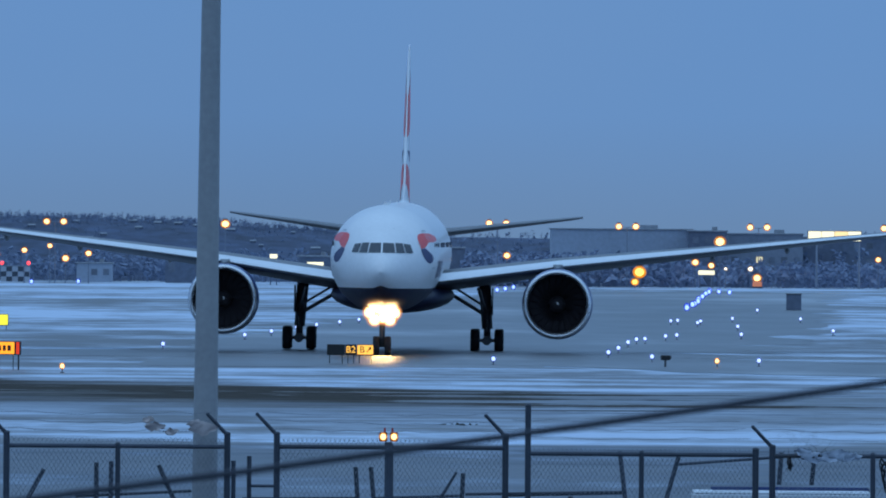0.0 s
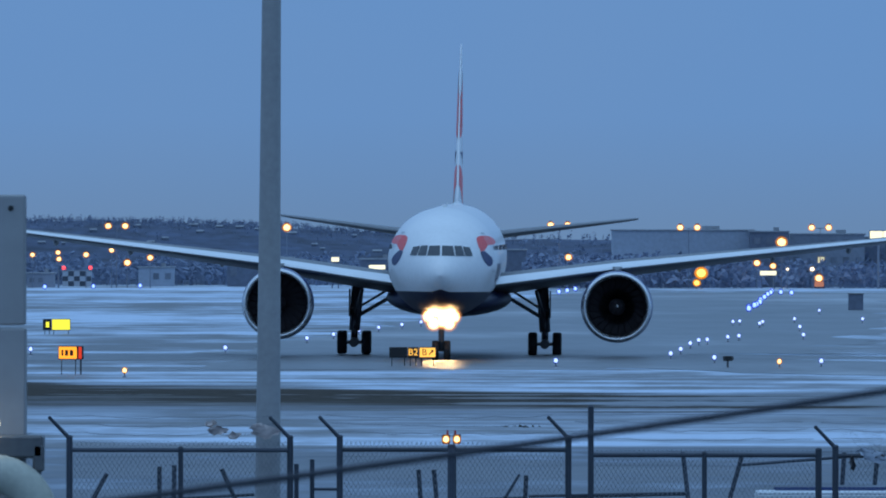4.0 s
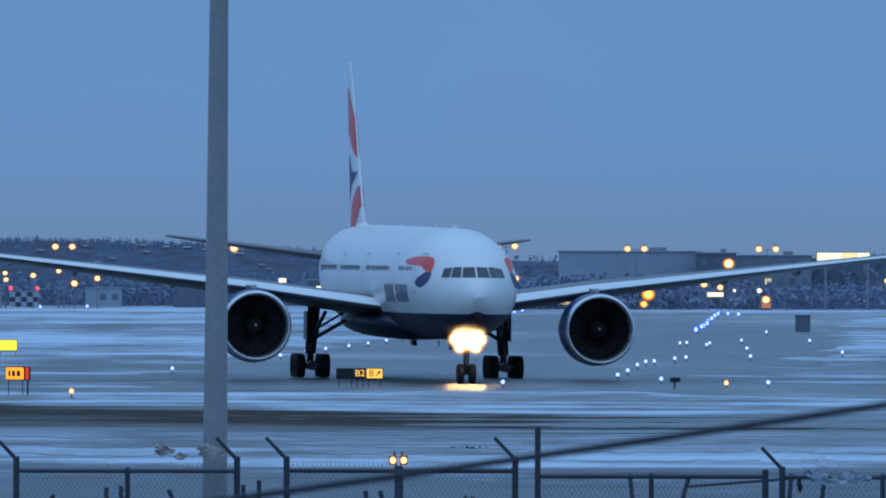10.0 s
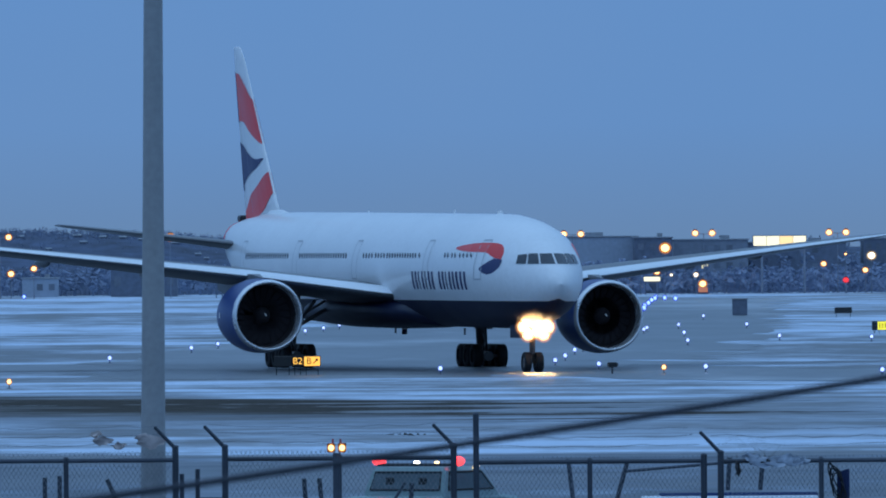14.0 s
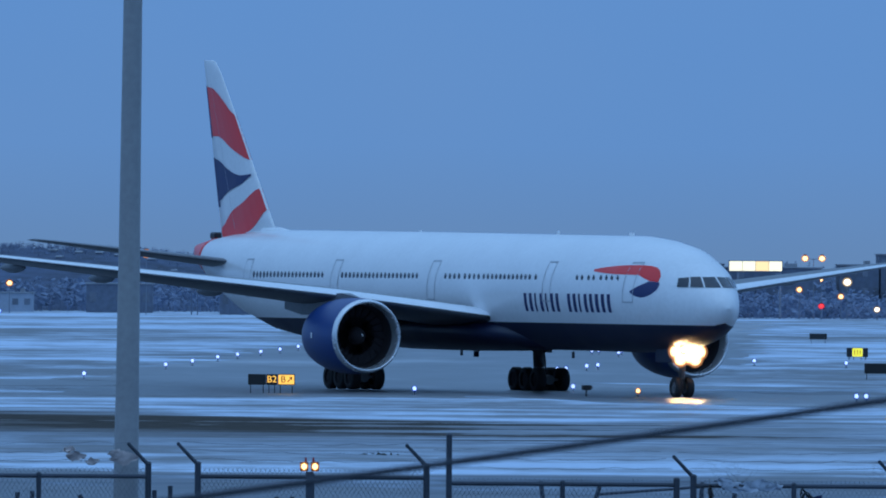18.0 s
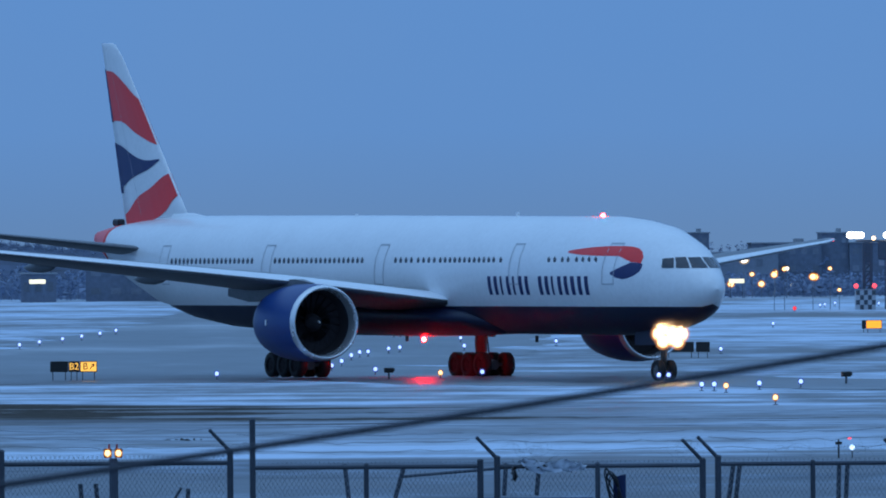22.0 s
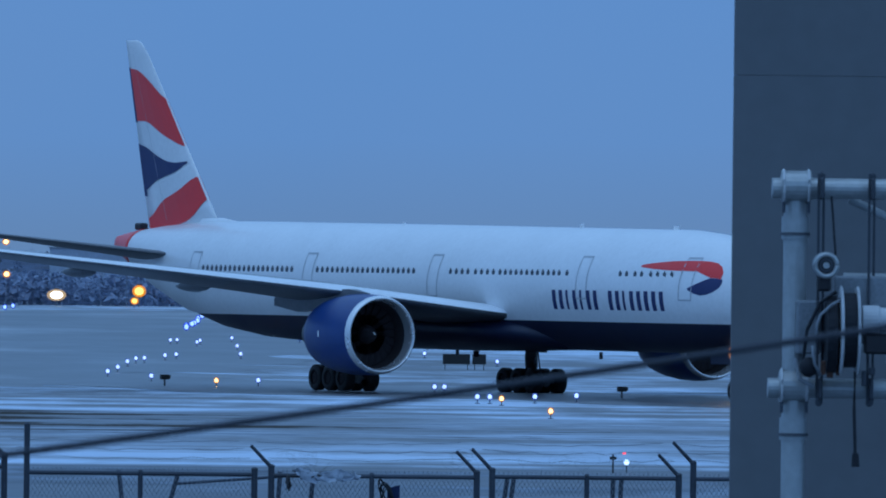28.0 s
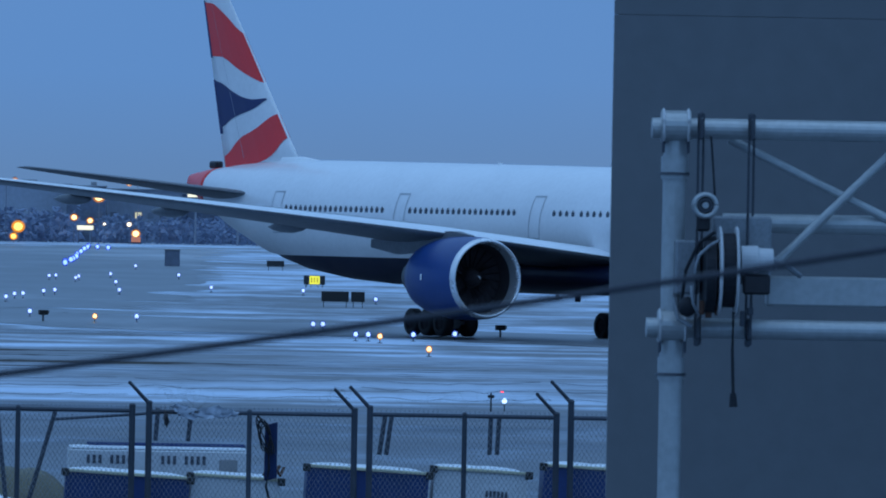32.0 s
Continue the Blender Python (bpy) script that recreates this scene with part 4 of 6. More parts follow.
def guidance_sign(x, y, turn, panels, z0, z1, label):
    """panels: (left, right, face material) along the sign."""
    ob = thing("airfield_sign", label, "sign", pose(x, y, 0, 0, 0, turn), "airfield guidance signs")
    for a, b, face in panels:
        bm_ = bmesh.new()
        box(bm_, (a + b) / 2, 0, (z0 + z1) / 2, b - a - 0.02, 0.22, z1 - z0, None, 0.025)
        case = part("sign_case", bm_, SIGNBLACK, ob, "black sign case")
        if face is not None:
            bm_ = bmesh.new()
            box(bm_, (a + b) / 2, -0.115, (z0 + z1) / 2, b - a - 0.1, 0.012, z1 - z0 - 0.08)
            part("sign_face", bm_, face, case, "lit sign face")
        for lx in (a + 0.15, b - 0.15):
            bm_ = bmesh.new()
            rod(bm_, (lx, 0, 0), (lx, 0, z0 + 0.02), 0.022, None, 8)
            part("leg", bm_, SIGNBLACK, ob)
    return ob


s = guidance_sign(-2.45, 717, 0, ((-1.25, -0.28, None), (-0.28, 0.32, None), (0.32, 1.25, ORANGEFACE)), 0.45, 1.02, "black and orange lit taxiway sign on legs")
letters("B2", 0.5, ORANGEFACE, s, pose(0.02, -0.13, 0.735, 90), "lit letters")
letters("B", 0.5, SIGNBLACK, s, pose(0.62, -0.13, 0.735, 90), "black letter")
bm = bmesh.new()
rod(bm, (0.85, -0.128, 0.6), (1.06, -0.128, 0.84), 0.025, None, 6)
rod(bm, (1.08, -0.128, 0.86), (0.95, -0.128, 0.84), 0.025, None, 6)
rod(bm, (1.08, -0.128, 0.86), (1.05, -0.128, 0.73), 0.025, None, 6)
part("arrow", bm, SIGNBLACK, s, "black arrow")
s = guidance_sign(-19.4, 677, -18, ((-0.62, 0.42, ORANGESIGN), (0.42, 0.68, REDSIGN)), 0.75, 1.42, "lit orange sign with dark lettering on thin legs")
for bx, bw in ((-0.38, 0.1), (-0.16, 0.16), (0.1, 0.18)):
    bm = bmesh.new()
    box(bm, bx, -0.128, 1.08, bw, 0.01, 0.28)
    part("lettering_bar", bm, SIGNBROWN, s)
s = guidance_sign(-27.4, 923.5, 0, ((-0.95, -0.35, None), (-0.35, 0.95, YELLOWSIGN)), 0.28, 1.05, "lit yellow and black sign on legs")
bm = bmesh.new()
box(bm, -0.62, -0.13, 0.66, 0.22, 0.02, 0.38)
part("lettering_bar", bm, YELLOWSIGN, s)
s = guidance_sign(38.9, 978, 0, ((-0.78, -0.4, None), (-0.4, 0.42, YELLOWSIGN), (0.42, 0.78, None)), 0.2, 0.86, "lit yellow and black sign on legs")
for bx in (-0.2, 0.0, 0.2):
    bm = bmesh.new()
    box(bm, bx, -0.13, 0.53, 0.07, 0.01, 0.4)
    part("lettering_bar", bm, SIGNBROWN, s)
guidance_sign(34.5, 822.5, 0, ((-1.35, 0.33, None), (0.45, 1.3, None)), 0.36, 0.98, "dark unlit back of a two-box sign on legs")
guidance_sign(42.6, 1155, 0, ((-0.75, 0.75, None),), 0.36, 0.86, "dark unlit back of a sign on legs")
s = guidance_sign(56.6, 1020, 0, ((-0.75, -0.45, None), (-0.45, 0.78, ORANGESIGN)), 0.3, 0.95, "lit orange sign on short legs")


def light_unit(x, y):
    ob = thing("approach_unit", "small dark optical unit on a short leg", "airfield unit", pose(x, y, 0, 0, 0, 20), "dark optical units")
    bm_ = bmesh.new()
    box(bm_, 0, 0, 0.48, 0.46, 0.3, 0.26, None, 0.03)
    part("housing", bm_, SIGNBLACK, ob)
    bm_ = bmesh.new()
    box(bm_, 0.25, -0.02, 0.5, 0.1, 0.22, 0.18, None, 0.02)
    part("hood", bm_, STEEL, ob)
    bm_ = bmesh.new()
    rod(bm_, (0, 0, 0), (0, 0, 0.38), 0.06, None, 8)
    part("leg", bm_, STEEL, ob)


for x, y in ((36.2, 675.6), (14.1, 711.7)):
    light_unit(x, y)
shed = thing("equipment_shed", "small dark equipment cabin on the snow", "shed", pose(34.9, 1193, 0))
bm = bmesh.new()
box(bm, 0, 0, 0.7, 1.3, 1.2, 1.4, None, 0.03)
part("wall", bm, BRICKDARK, shed)
bm = bmesh.new()
box(bm, 0, 0, 1.44, 1.45, 1.35, 0.09, None, 0.02)
part("roof", bm, CONCRETE, shed)


def grass_patch(name, label, boxes, seed, dense):
    """Low dry grass: leaning blades in patches over (x0, x1, y0, y1, count, height)."""
    rng = random.Random(seed)
    verts, faces = [], []
    for x0, x1, y0, y1, count, tall in boxes:
        for _ in range(count):
            x, y = rng.uniform(x0, x1), rng.uniform(y0, y1)
            if noise.noise((x * 0.12, y * 0.09, seed)) < dense:
                continue
            for _b in range(5):
                bx, by = x + rng.gauss(0, 0.35), y + rng.gauss(0, 0.6)
                h_, w_ = tall * rng.uniform(0.4, 1.0), rng.uniform(0.05, 0.16)
                lean = rng.uniform(-0.6, 0.6) * h_
                k = len(verts)
                verts += [(bx - w_, by, -0.01), (bx + w_, by + 0.05, -0.01), (bx + lean, by + rng.uniform(-0.05, 0.05), h_)]
                faces.append((k, k + 1, k + 2))
    me = bpy.data.meshes.new(name)
    me.from_pydata(verts, [], faces)
    me.materials.append(DRYGRASS)
    return tagged(new(name, me), label, "grass", kind="stuff")


grass_patch("grass_tuft", "small dark tuft of dry grass on snow", ((2.2, 2.3, 502.6, 502.8, 2, 0.10),), 5, -2.0)


# ---- far side of the airfield ----
def ridge_z(x):
    return float(np.interp(x, (-140, -60, -48, -36, -25, -15, -6, 10, 60, 140), (7.4, 8.35, 8.4, 8.15, 7.75, 7.0, 6.4, 5.9, 5.6, 5.2)))


bm = bmesh.new()
grid = []
for i in range(121):
    x = -180 + 3 * i
    col = []
    for k, (y, u) in enumerate(((1690, 0.0), (1720, 0.55), (1745, 0.9), (1760, 1.0), (1800, 0.9), (1900, 0.4))):
        z = ridge_z(x) * 0.95 * u + (0.25 * noise.noise((x * 0.12, y * 0.05, 0)) if 0 < k < 5 else 0)
        col.append(bm.verts.new((x, y, z - 0.05)))
    grid.append(col)
for a, b in zip(grid, grid[1:]):
    for k in range(5):
        bm.faces.new((a[k], b[k], b[k + 1], a[k + 1]))
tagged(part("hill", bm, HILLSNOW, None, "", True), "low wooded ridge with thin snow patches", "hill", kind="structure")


def far_woods(name, label, spans, seed):
    """Bare winter trees: (x0, x1, y0, y1, count, low, high)."""
    rng = random.Random(seed)
    verts, faces = [], []
    for x0, x1, y0, y1, count, low, high in spans:
        for _ in range(count):
            x, y = rng.uniform(x0, x1), rng.uniform(y0, y1)
            base = ridge_z(x) * 0.93 * max(0.0, min(1.0, (y - 1697) / 56)) if y > 1695 else 0.0
            hgt = rng.uniform(low, high)
            trunk = 0.04 + 0.012 * hgt
            k = len(verts)
            for a in range(3):
                verts.append((x + trunk * math.cos(2.1 * a), y + trunk * math.sin(2.1 * a), base - 0.2))
            verts.append((x, y, base + hgt * 0.8))
            faces += [(k, k + 1, k + 3), (k + 1, k + 2, k + 3), (k + 2, k, k + 3)]
            for _c in range(9):
                u = rng.uniform(0.25, 1.0)
                r = hgt * 0.24 * (1.15 - 0.75 * u) * rng.uniform(0.5, 1.2)
                ang = rng.uniform(0, 6.28)
                cx, cy, cz = x + r * 0.9 * math.cos(ang), y + r * 0.9 * math.sin(ang), base + hgt * u
                k = len(verts)
                for _p in range(4):
                    verts.append((cx + rng.uniform(-r, r), cy + rng.uniform(-r, r), cz + rng.uniform(-r, r) * 0.8))
                faces += [(k, k + 1, k + 2), (k, k + 1, k + 3), (k + 1, k + 2, k + 3), (k, k + 2, k + 3)]
    me = bpy.data.meshes.new(name)
    me.from_pydata(verts, [], faces)
    # the wood colour already holds the haze of the distance
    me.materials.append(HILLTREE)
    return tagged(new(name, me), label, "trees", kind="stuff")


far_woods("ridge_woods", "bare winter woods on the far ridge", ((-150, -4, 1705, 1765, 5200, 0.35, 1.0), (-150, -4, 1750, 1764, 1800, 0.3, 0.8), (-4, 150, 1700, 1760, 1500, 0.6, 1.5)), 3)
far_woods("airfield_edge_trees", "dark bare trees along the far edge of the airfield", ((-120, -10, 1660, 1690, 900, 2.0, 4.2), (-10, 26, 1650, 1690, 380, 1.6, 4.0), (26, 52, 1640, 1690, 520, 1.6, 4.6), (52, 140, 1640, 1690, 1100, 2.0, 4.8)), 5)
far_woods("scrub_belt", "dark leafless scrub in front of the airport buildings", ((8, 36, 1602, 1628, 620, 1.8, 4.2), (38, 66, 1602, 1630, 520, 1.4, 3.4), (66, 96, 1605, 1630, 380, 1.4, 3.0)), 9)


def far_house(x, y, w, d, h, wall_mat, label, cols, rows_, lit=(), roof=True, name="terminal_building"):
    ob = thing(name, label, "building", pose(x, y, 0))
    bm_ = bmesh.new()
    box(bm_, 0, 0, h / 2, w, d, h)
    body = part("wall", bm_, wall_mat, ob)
    if roof:
        bm_ = bmesh.new()
        box(bm_, 0, 0, h + 0.09, w + 0.3, d + 0.3, 0.18, None, 0.03)
        box(bm_, w * 0.2, 0, h + 0.35, w * 0.12, d * 0.5, 0.5)
        part("roof", bm_, ROOFSNOW, ob, "flat roof with thin snow")
    cw = w / max(1, cols)
    rng_ = random.Random(int(x * 10))
    for r in range(rows_):
        for c in range(cols):
            if (r, c) not in lit and rng_.random() < 0.35:
                continue
            bm_ = bmesh.new()
            zc = h * (r + 0.55) / max(1, rows_)
            box(bm_, -w / 2 + cw * (c + 0.5), -d / 2 - 0.02, zc, cw * 0.5, 0.1, h / rows_ * 0.34)
            part("window", bm_, LITWINDOW if (r, c) in lit else FARGLASS, body)
    return ob


def ridge_house(x, y, w, h, turn):
    """A small house on the slope, its pitched roof under snow."""
    z = ridge_z(x) * 0.95 * float(np.interp(y, (1690, 1720, 1745, 1760), (0, 0.55, 0.9, 1.0))) - 0.3
    ob = thing("ridge_house", "small far house with a snowy pitched roof on a wooded ridge", "house", pose(x, y, z, 0, 0, turn), "houses on the ridge")
    bm_ = bmesh.new()
    box(bm_, 0, 0, (h + 0.3) / 2, w, w * 0.7, h + 0.3)
    part("wall", bm_, BRICKDARK, ob)
    bm_ = bmesh.new()
    rings_ = [[bm_.verts.new((sx * w * 0.55, y_, z_)) for y_, z_ in ((-w * 0.42, h + 0.28), (0, h + 0.28 + w * 0.2), (w * 0.42, h + 0.28))] for sx in (-1, 1)]
    skin(bm_, rings_)
    part("roof", bm_, ROOFSNOW, ob, "snow-covered pitched roof")


rng = random.Random(31)
for i in range(22):
    ridge_house(-58 + 2.3 * i + rng.uniform(-0.8, 0.8), rng.uniform(1722, 1752), rng.uniform(0.5, 1.2), rng.uniform(0.1, 0.25), rng.uniform(-20, 20))

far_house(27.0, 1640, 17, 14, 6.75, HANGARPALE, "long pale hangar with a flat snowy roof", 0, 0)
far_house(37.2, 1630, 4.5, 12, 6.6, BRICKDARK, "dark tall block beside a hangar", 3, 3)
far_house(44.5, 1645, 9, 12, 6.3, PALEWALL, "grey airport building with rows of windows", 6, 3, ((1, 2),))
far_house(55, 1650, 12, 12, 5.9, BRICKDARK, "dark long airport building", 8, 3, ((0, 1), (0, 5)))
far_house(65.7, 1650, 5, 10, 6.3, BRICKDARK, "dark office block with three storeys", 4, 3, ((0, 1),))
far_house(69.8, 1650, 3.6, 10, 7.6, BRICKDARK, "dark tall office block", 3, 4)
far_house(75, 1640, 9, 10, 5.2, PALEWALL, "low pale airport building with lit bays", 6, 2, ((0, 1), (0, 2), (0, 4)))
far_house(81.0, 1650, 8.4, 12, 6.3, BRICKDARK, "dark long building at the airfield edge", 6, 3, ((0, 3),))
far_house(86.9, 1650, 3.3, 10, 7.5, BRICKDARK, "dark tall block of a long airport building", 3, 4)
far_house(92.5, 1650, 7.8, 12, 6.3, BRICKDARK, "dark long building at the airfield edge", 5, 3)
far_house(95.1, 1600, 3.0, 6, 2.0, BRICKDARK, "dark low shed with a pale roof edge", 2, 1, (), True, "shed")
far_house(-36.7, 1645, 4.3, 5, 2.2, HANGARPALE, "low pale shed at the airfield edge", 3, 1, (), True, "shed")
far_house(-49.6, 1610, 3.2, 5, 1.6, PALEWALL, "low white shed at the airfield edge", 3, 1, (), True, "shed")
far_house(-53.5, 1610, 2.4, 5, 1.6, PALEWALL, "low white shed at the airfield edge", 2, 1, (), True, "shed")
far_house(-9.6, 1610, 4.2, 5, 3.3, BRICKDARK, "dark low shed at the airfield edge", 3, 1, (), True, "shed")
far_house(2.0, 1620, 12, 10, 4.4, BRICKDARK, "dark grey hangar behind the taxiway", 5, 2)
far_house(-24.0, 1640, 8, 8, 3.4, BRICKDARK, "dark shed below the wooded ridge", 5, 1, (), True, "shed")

board = thing("lit_board", "long lit white and yellow board on two posts", "billboard", pose(51.5, 1598, 0))
bm = bmesh.new()
box(bm, 0, 0, 6.2, 6.4, 0.5, 1.3, None, 0.05)
case = part("board_case", bm, BRICKDARK, board)
for i in range(4):
    bm = bmesh.new()
    box(bm, -2.34 + 1.56 * i, -0.27, 6.2, 1.5, 0.05, 1.12)
    part("lit_panel", bm, BOARDGLOW if i != 2 else BOARDWARM, case, "glowing board panel")
for x in (-2.1, 2.9):
    bm = bmesh.new()
    rod(bm, (x, 0, 0), (x, 0, 5.6), 0.14, 0.12, 10)
    part("post", bm, PALEWALL, board, "pale post")


def checker_hut(x, y, w, h, n_, m_, label):
    ob = thing("checkered_hut", label, "hut", pose(x, y, 0))
    bm_ = bmesh.new()
    box(bm_, 0, 0, h / 2, w, 2.0, h)
    body = part("wall", bm_, HUTPALE, ob)
    for i in range(n_):
        for k in range(m_):
            if (i + k) % 2:
                bm_ = bmesh.new()
                box(bm_, -w / 2 + w / n_ * (i + 0.5), -1.01, h / m_ * (k + 0.5), w / n_ - 0.01, 0.04, h / m_ - 0.01)
                part("checker_panel", bm_, HUTDARK, body)
    bm_ = bmesh.new()
    box(bm_, 0, 0, h + 0.05, w + 0.16, 2.15, 0.1, None, 0.02)
    part("roof", bm_, ROOFSNOW, ob)
    for lx in (-w * 0.62, w * 0.62):
        bm_ = bmesh.new()
        rod(bm_, (lx * 0.75, 0, h), (lx * 0.75, 0, h + 0.35), 0.04, None, 6)
        mast = part("lamp_stem", bm_, GALV, ob)
        bm_ = bmesh.new()
        ball(bm_, lx * 0.75, 0, h + 0.42, 0.23)
        part("red_lamp", bm_, REDLAMP, mast, "red obstruction lamp", True)
    return ob


checker_hut(-46.2, 1640, 3.47, 1.82, 5, 3, "black and white checkered hut with red lamps")
checker_hut(73.2, 1330, 1.95, 1.9, 5, 4, "black and white checkered hut with red lamps")


def lamp_mast(x, y, heads, glow_mat, label, group, r=0.5, oval=1.0, pole=0.065):
    """A pole with lamp heads at (offset, height)."""
    ob = thing("lamp_mast", label, "street lamp", pose(x, y, 0), group)
    top = max(z for _, z in heads)
    bm_ = bmesh.new()
    rod(bm_, (0, 0, 0), (0, 0, top), pole, pole * 0.6, 8)
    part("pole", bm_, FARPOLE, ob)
    for dx, z in heads:
        if dx:
            bm_ = bmesh.new()
            rod(bm_, (0, 0, top - 0.15), (dx, 0, z + 0.1), 0.035, None, 6)
            part("arm", bm_, FARPOLE, ob)
        bm_ = bmesh.new()
        box(bm_, dx, 0.1, z + r * 0.9, r * 0.9, 0.4, 0.1, None, 0.03)
        head = part("lamp_head", bm_, SIGNBLACK, ob)
        lamp("lamp_globe", dx, 0, z, r * 0.95, glow_mat, head, "glowing lamp", oval, 1, 0.9)
    return ob


for x, z in ((-40.4, 7.3), (11.8, 7.45), (27.1, 7.17), (42.6, 7.17), (58.4, 7.15)):
    lamp_mast(x, 1600, ((-1.0, z), (1.0, z)), AMBERLAMP, "tall twin-headed lamp mast glowing amber", "twin lamp masts", 0.48)
for x, z, r in ((-20.3, 7.14, 0.62), (38.0, 5.45, 0.78), (12.9, 3.65, 0.5), (37.0, 2.64, 0.46), (42.4, 1.2, 0.6), (35.1, 3.0, 0.5), (-39.1, 2.97, 0.5), (-36.4, 3.57, 0.45)):
    lamp_mast(x, 1598, ((0, z),), AMBERLAMP, "single amber lamp on a mast", "single lamp masts", r)
for x, z, r in ((-50.2, 3.9, 0.36), (-47.2, 4.17, 0.36), (-47.1, 3.4, 0.38), (-43.9, 3.91, 0.42), (-40.9, 4.44, 0.38), (77.2, 2.95, 0.4), (75.6, 1.6, 0.5), (72.0, 1.6, 0.5), (74.5, 2.75, 0.36), (68.3, 3.45, 0.34), (56.6, 3.46, 0.42), (61.5, 2.69, 0.42), (59.2, 4.6, 0.2)):
    lamp_mast(x, 1596, ((0, z),), AMBERLAMP, "small amber lamp on a mast", "small lamp masts", r)
for x, z, r in ((62.0, 4.4, 0.62), (73.3, 4.5, 0.66), (41.4, 2.3, 0.36), (38.5, 2.3, 0.22), (78.3, 3.41, 0.36)):
    lamp_mast(x, 1590, ((0, z),), WHITELAMP, "white flood lamp on a mast", "white flood masts", r)
lamp_mast(18.65, 1585, ((0, 1.3),), WHITELAMP, "wide white flood lamp on a short mast", "white flood masts", 0.8, 1.5)
lamp_mast(28.3, 1585, ((0, 1.85),), SODIUM, "large amber flood lamp on a mast", "amber floods", 0.85)
lamp_mast(27.6, 1575, ((0, 0.75),), SODIUM, "low amber flood lamp on a short mast", "amber floods", 0.5)
lamp_mast(65.1, 1580, ((0, 1.25),), WHITELAMP, "low white flood lamp on a mast", "white flood masts", 0.42)
lamp_mast(58.8, 1585, ((0, 1.58),), REDLAMP, "red lamp on a short mast", "red lamps", 0.4)
lamp_mast(81.6, 1590, ((0, 2.4),), AMBERLAMP, "amber lamp on a mast", "small lamp masts", 0.55)
for x, z, w in ((36.2, 1.84, 1.9), (-9.6, 2.5, 1.9), (72.3, 2.0, 1.8), (-14.5, 3.4, 0.9)):
    ob = thing("lit_fascia", "long lit fascia panel on a low frame", "lit panel", pose(x, 1588, 0), "lit fascias")
    bm = bmesh.new()
    box(bm, 0, 0, z, w, 0.1, 0.5, None, 0.03)
    part("lit_panel", bm, BOARDGLOW, ob, "glowing panel", False)
    for sx in (-0.4, 0.4):
        bm = bmesh.new()
        box(bm, sx * w, 0.12, z / 2, 0.12, 0.1, z)
        part("post", bm, BRICKDARK, ob)
# glowing box on a plinth, added as the reflection below an amber lamp
reflection_box = thing("lit_fascia", "dim orange glowing box standing for a lamp's reflection", "lit panel", pose(42.4, 1597, 0), "lit fascias")
bm = bmesh.new()
box(bm, 0, 0, 0.1, 1.2, 0.3, 0.2)
part("plinth", bm, TOWERDARK, reflection_box)
bm = bmesh.new()
box(bm, 0, 0, 0.5, 1.1, 0.3, 0.6, None, 0.04)
part("lit_panel", bm, DIMORANGE, reflection_box, "orange glow standing for a lamp's reflection")
# flood tower
tower = thing("flood_tower", "dark flood tower with two bright white lamp bars", "flood tower", pose(74.0, 1332, 0))
for x, z0, z1, w in ((-0.8, 0, 6.6, 0.3), (-0.1, 0, 6.6, 0.3), (1.28, 0, 5.0, 0.12)):
    bm = bmesh.new()
    box(bm, x, 0, (z0 + z1) / 2, w, 0.4, z1 - z0, None, 0.04)
    part("mast", bm, TOWERDARK, tower, "dark mast")
for k in range(9):
    bm = bmesh.new()
    rod(bm, (-0.75, 0, 0.3 + 0.7 * k), (-0.15, 0, 0.95 + 0.7 * k), 0.07, None, 6)
    rod(bm, (-0.8, 0, 0.95 + 0.7 * k), (-0.1, 0, 0.95 + 0.7 * k), 0.06, None, 6)
    part("brace", bm, TOWERDARK, tower)
bm = bmesh.new()
box(bm, -0.45, 0.1, 5.6, 0.9, 0.5, 2.0, None, 0.05)
part("cabinet", bm, TOWERDARK, tower, "dark upper cabinet")
bm = bmesh.new()
box(bm, 1.28, 0, 5.85, 1.4, 0.5, 1.85, None, 0.06)
part("cabinet", bm, TOWERDARK, tower, "dark hanging cabinet")
bm = bmesh.new()
box(bm, 1.3, 0.1, 4.6, 1.3, 0.4, 0.6, None, 0.05)
part("tray", bm, PALEWALL, tower, "pale tray below a cabinet")
bm = bmesh.new()
box(bm, 0.1, 0, 6.75, 3.4, 0.3, 0.18, None, 0.03)
bar = part("crossbar", bm, TOWERDARK, tower)
for x in (-1.65, 2.0):
    bm = bmesh.new()
    box(bm, x, -0.2, 7.3, 1.75, 0.4, 0.62, None, 0.16)
    part("lamp_bar", bm, WHITELAMP, bar, "glowing white lamp bar")
bm = bmesh.new()
ball(bm, 0.15, -0.2, 7.0, 0.2)
part("amber_lamp", bm, AMBERLAMP, bar, "", True)
for x, z, r in ((64.3, 3.48, 0.42), (68.1, 3.25, 0.46), (65.3, 4.03, 0.3), (69.8, 4.06, 0.26), (70.7, 1.95, 0.24), (77.4, 3.3, 0.3), (78.8, 4.0, 0.3)):
    lamp_mast(x, 1331, ((0, z),), AMBERLAMP, "amber lamp on a mast near the flood tower", "tower side lamps", r, 1.0, 0.04)


# ---- perimeter fence ----
FY = 290.0


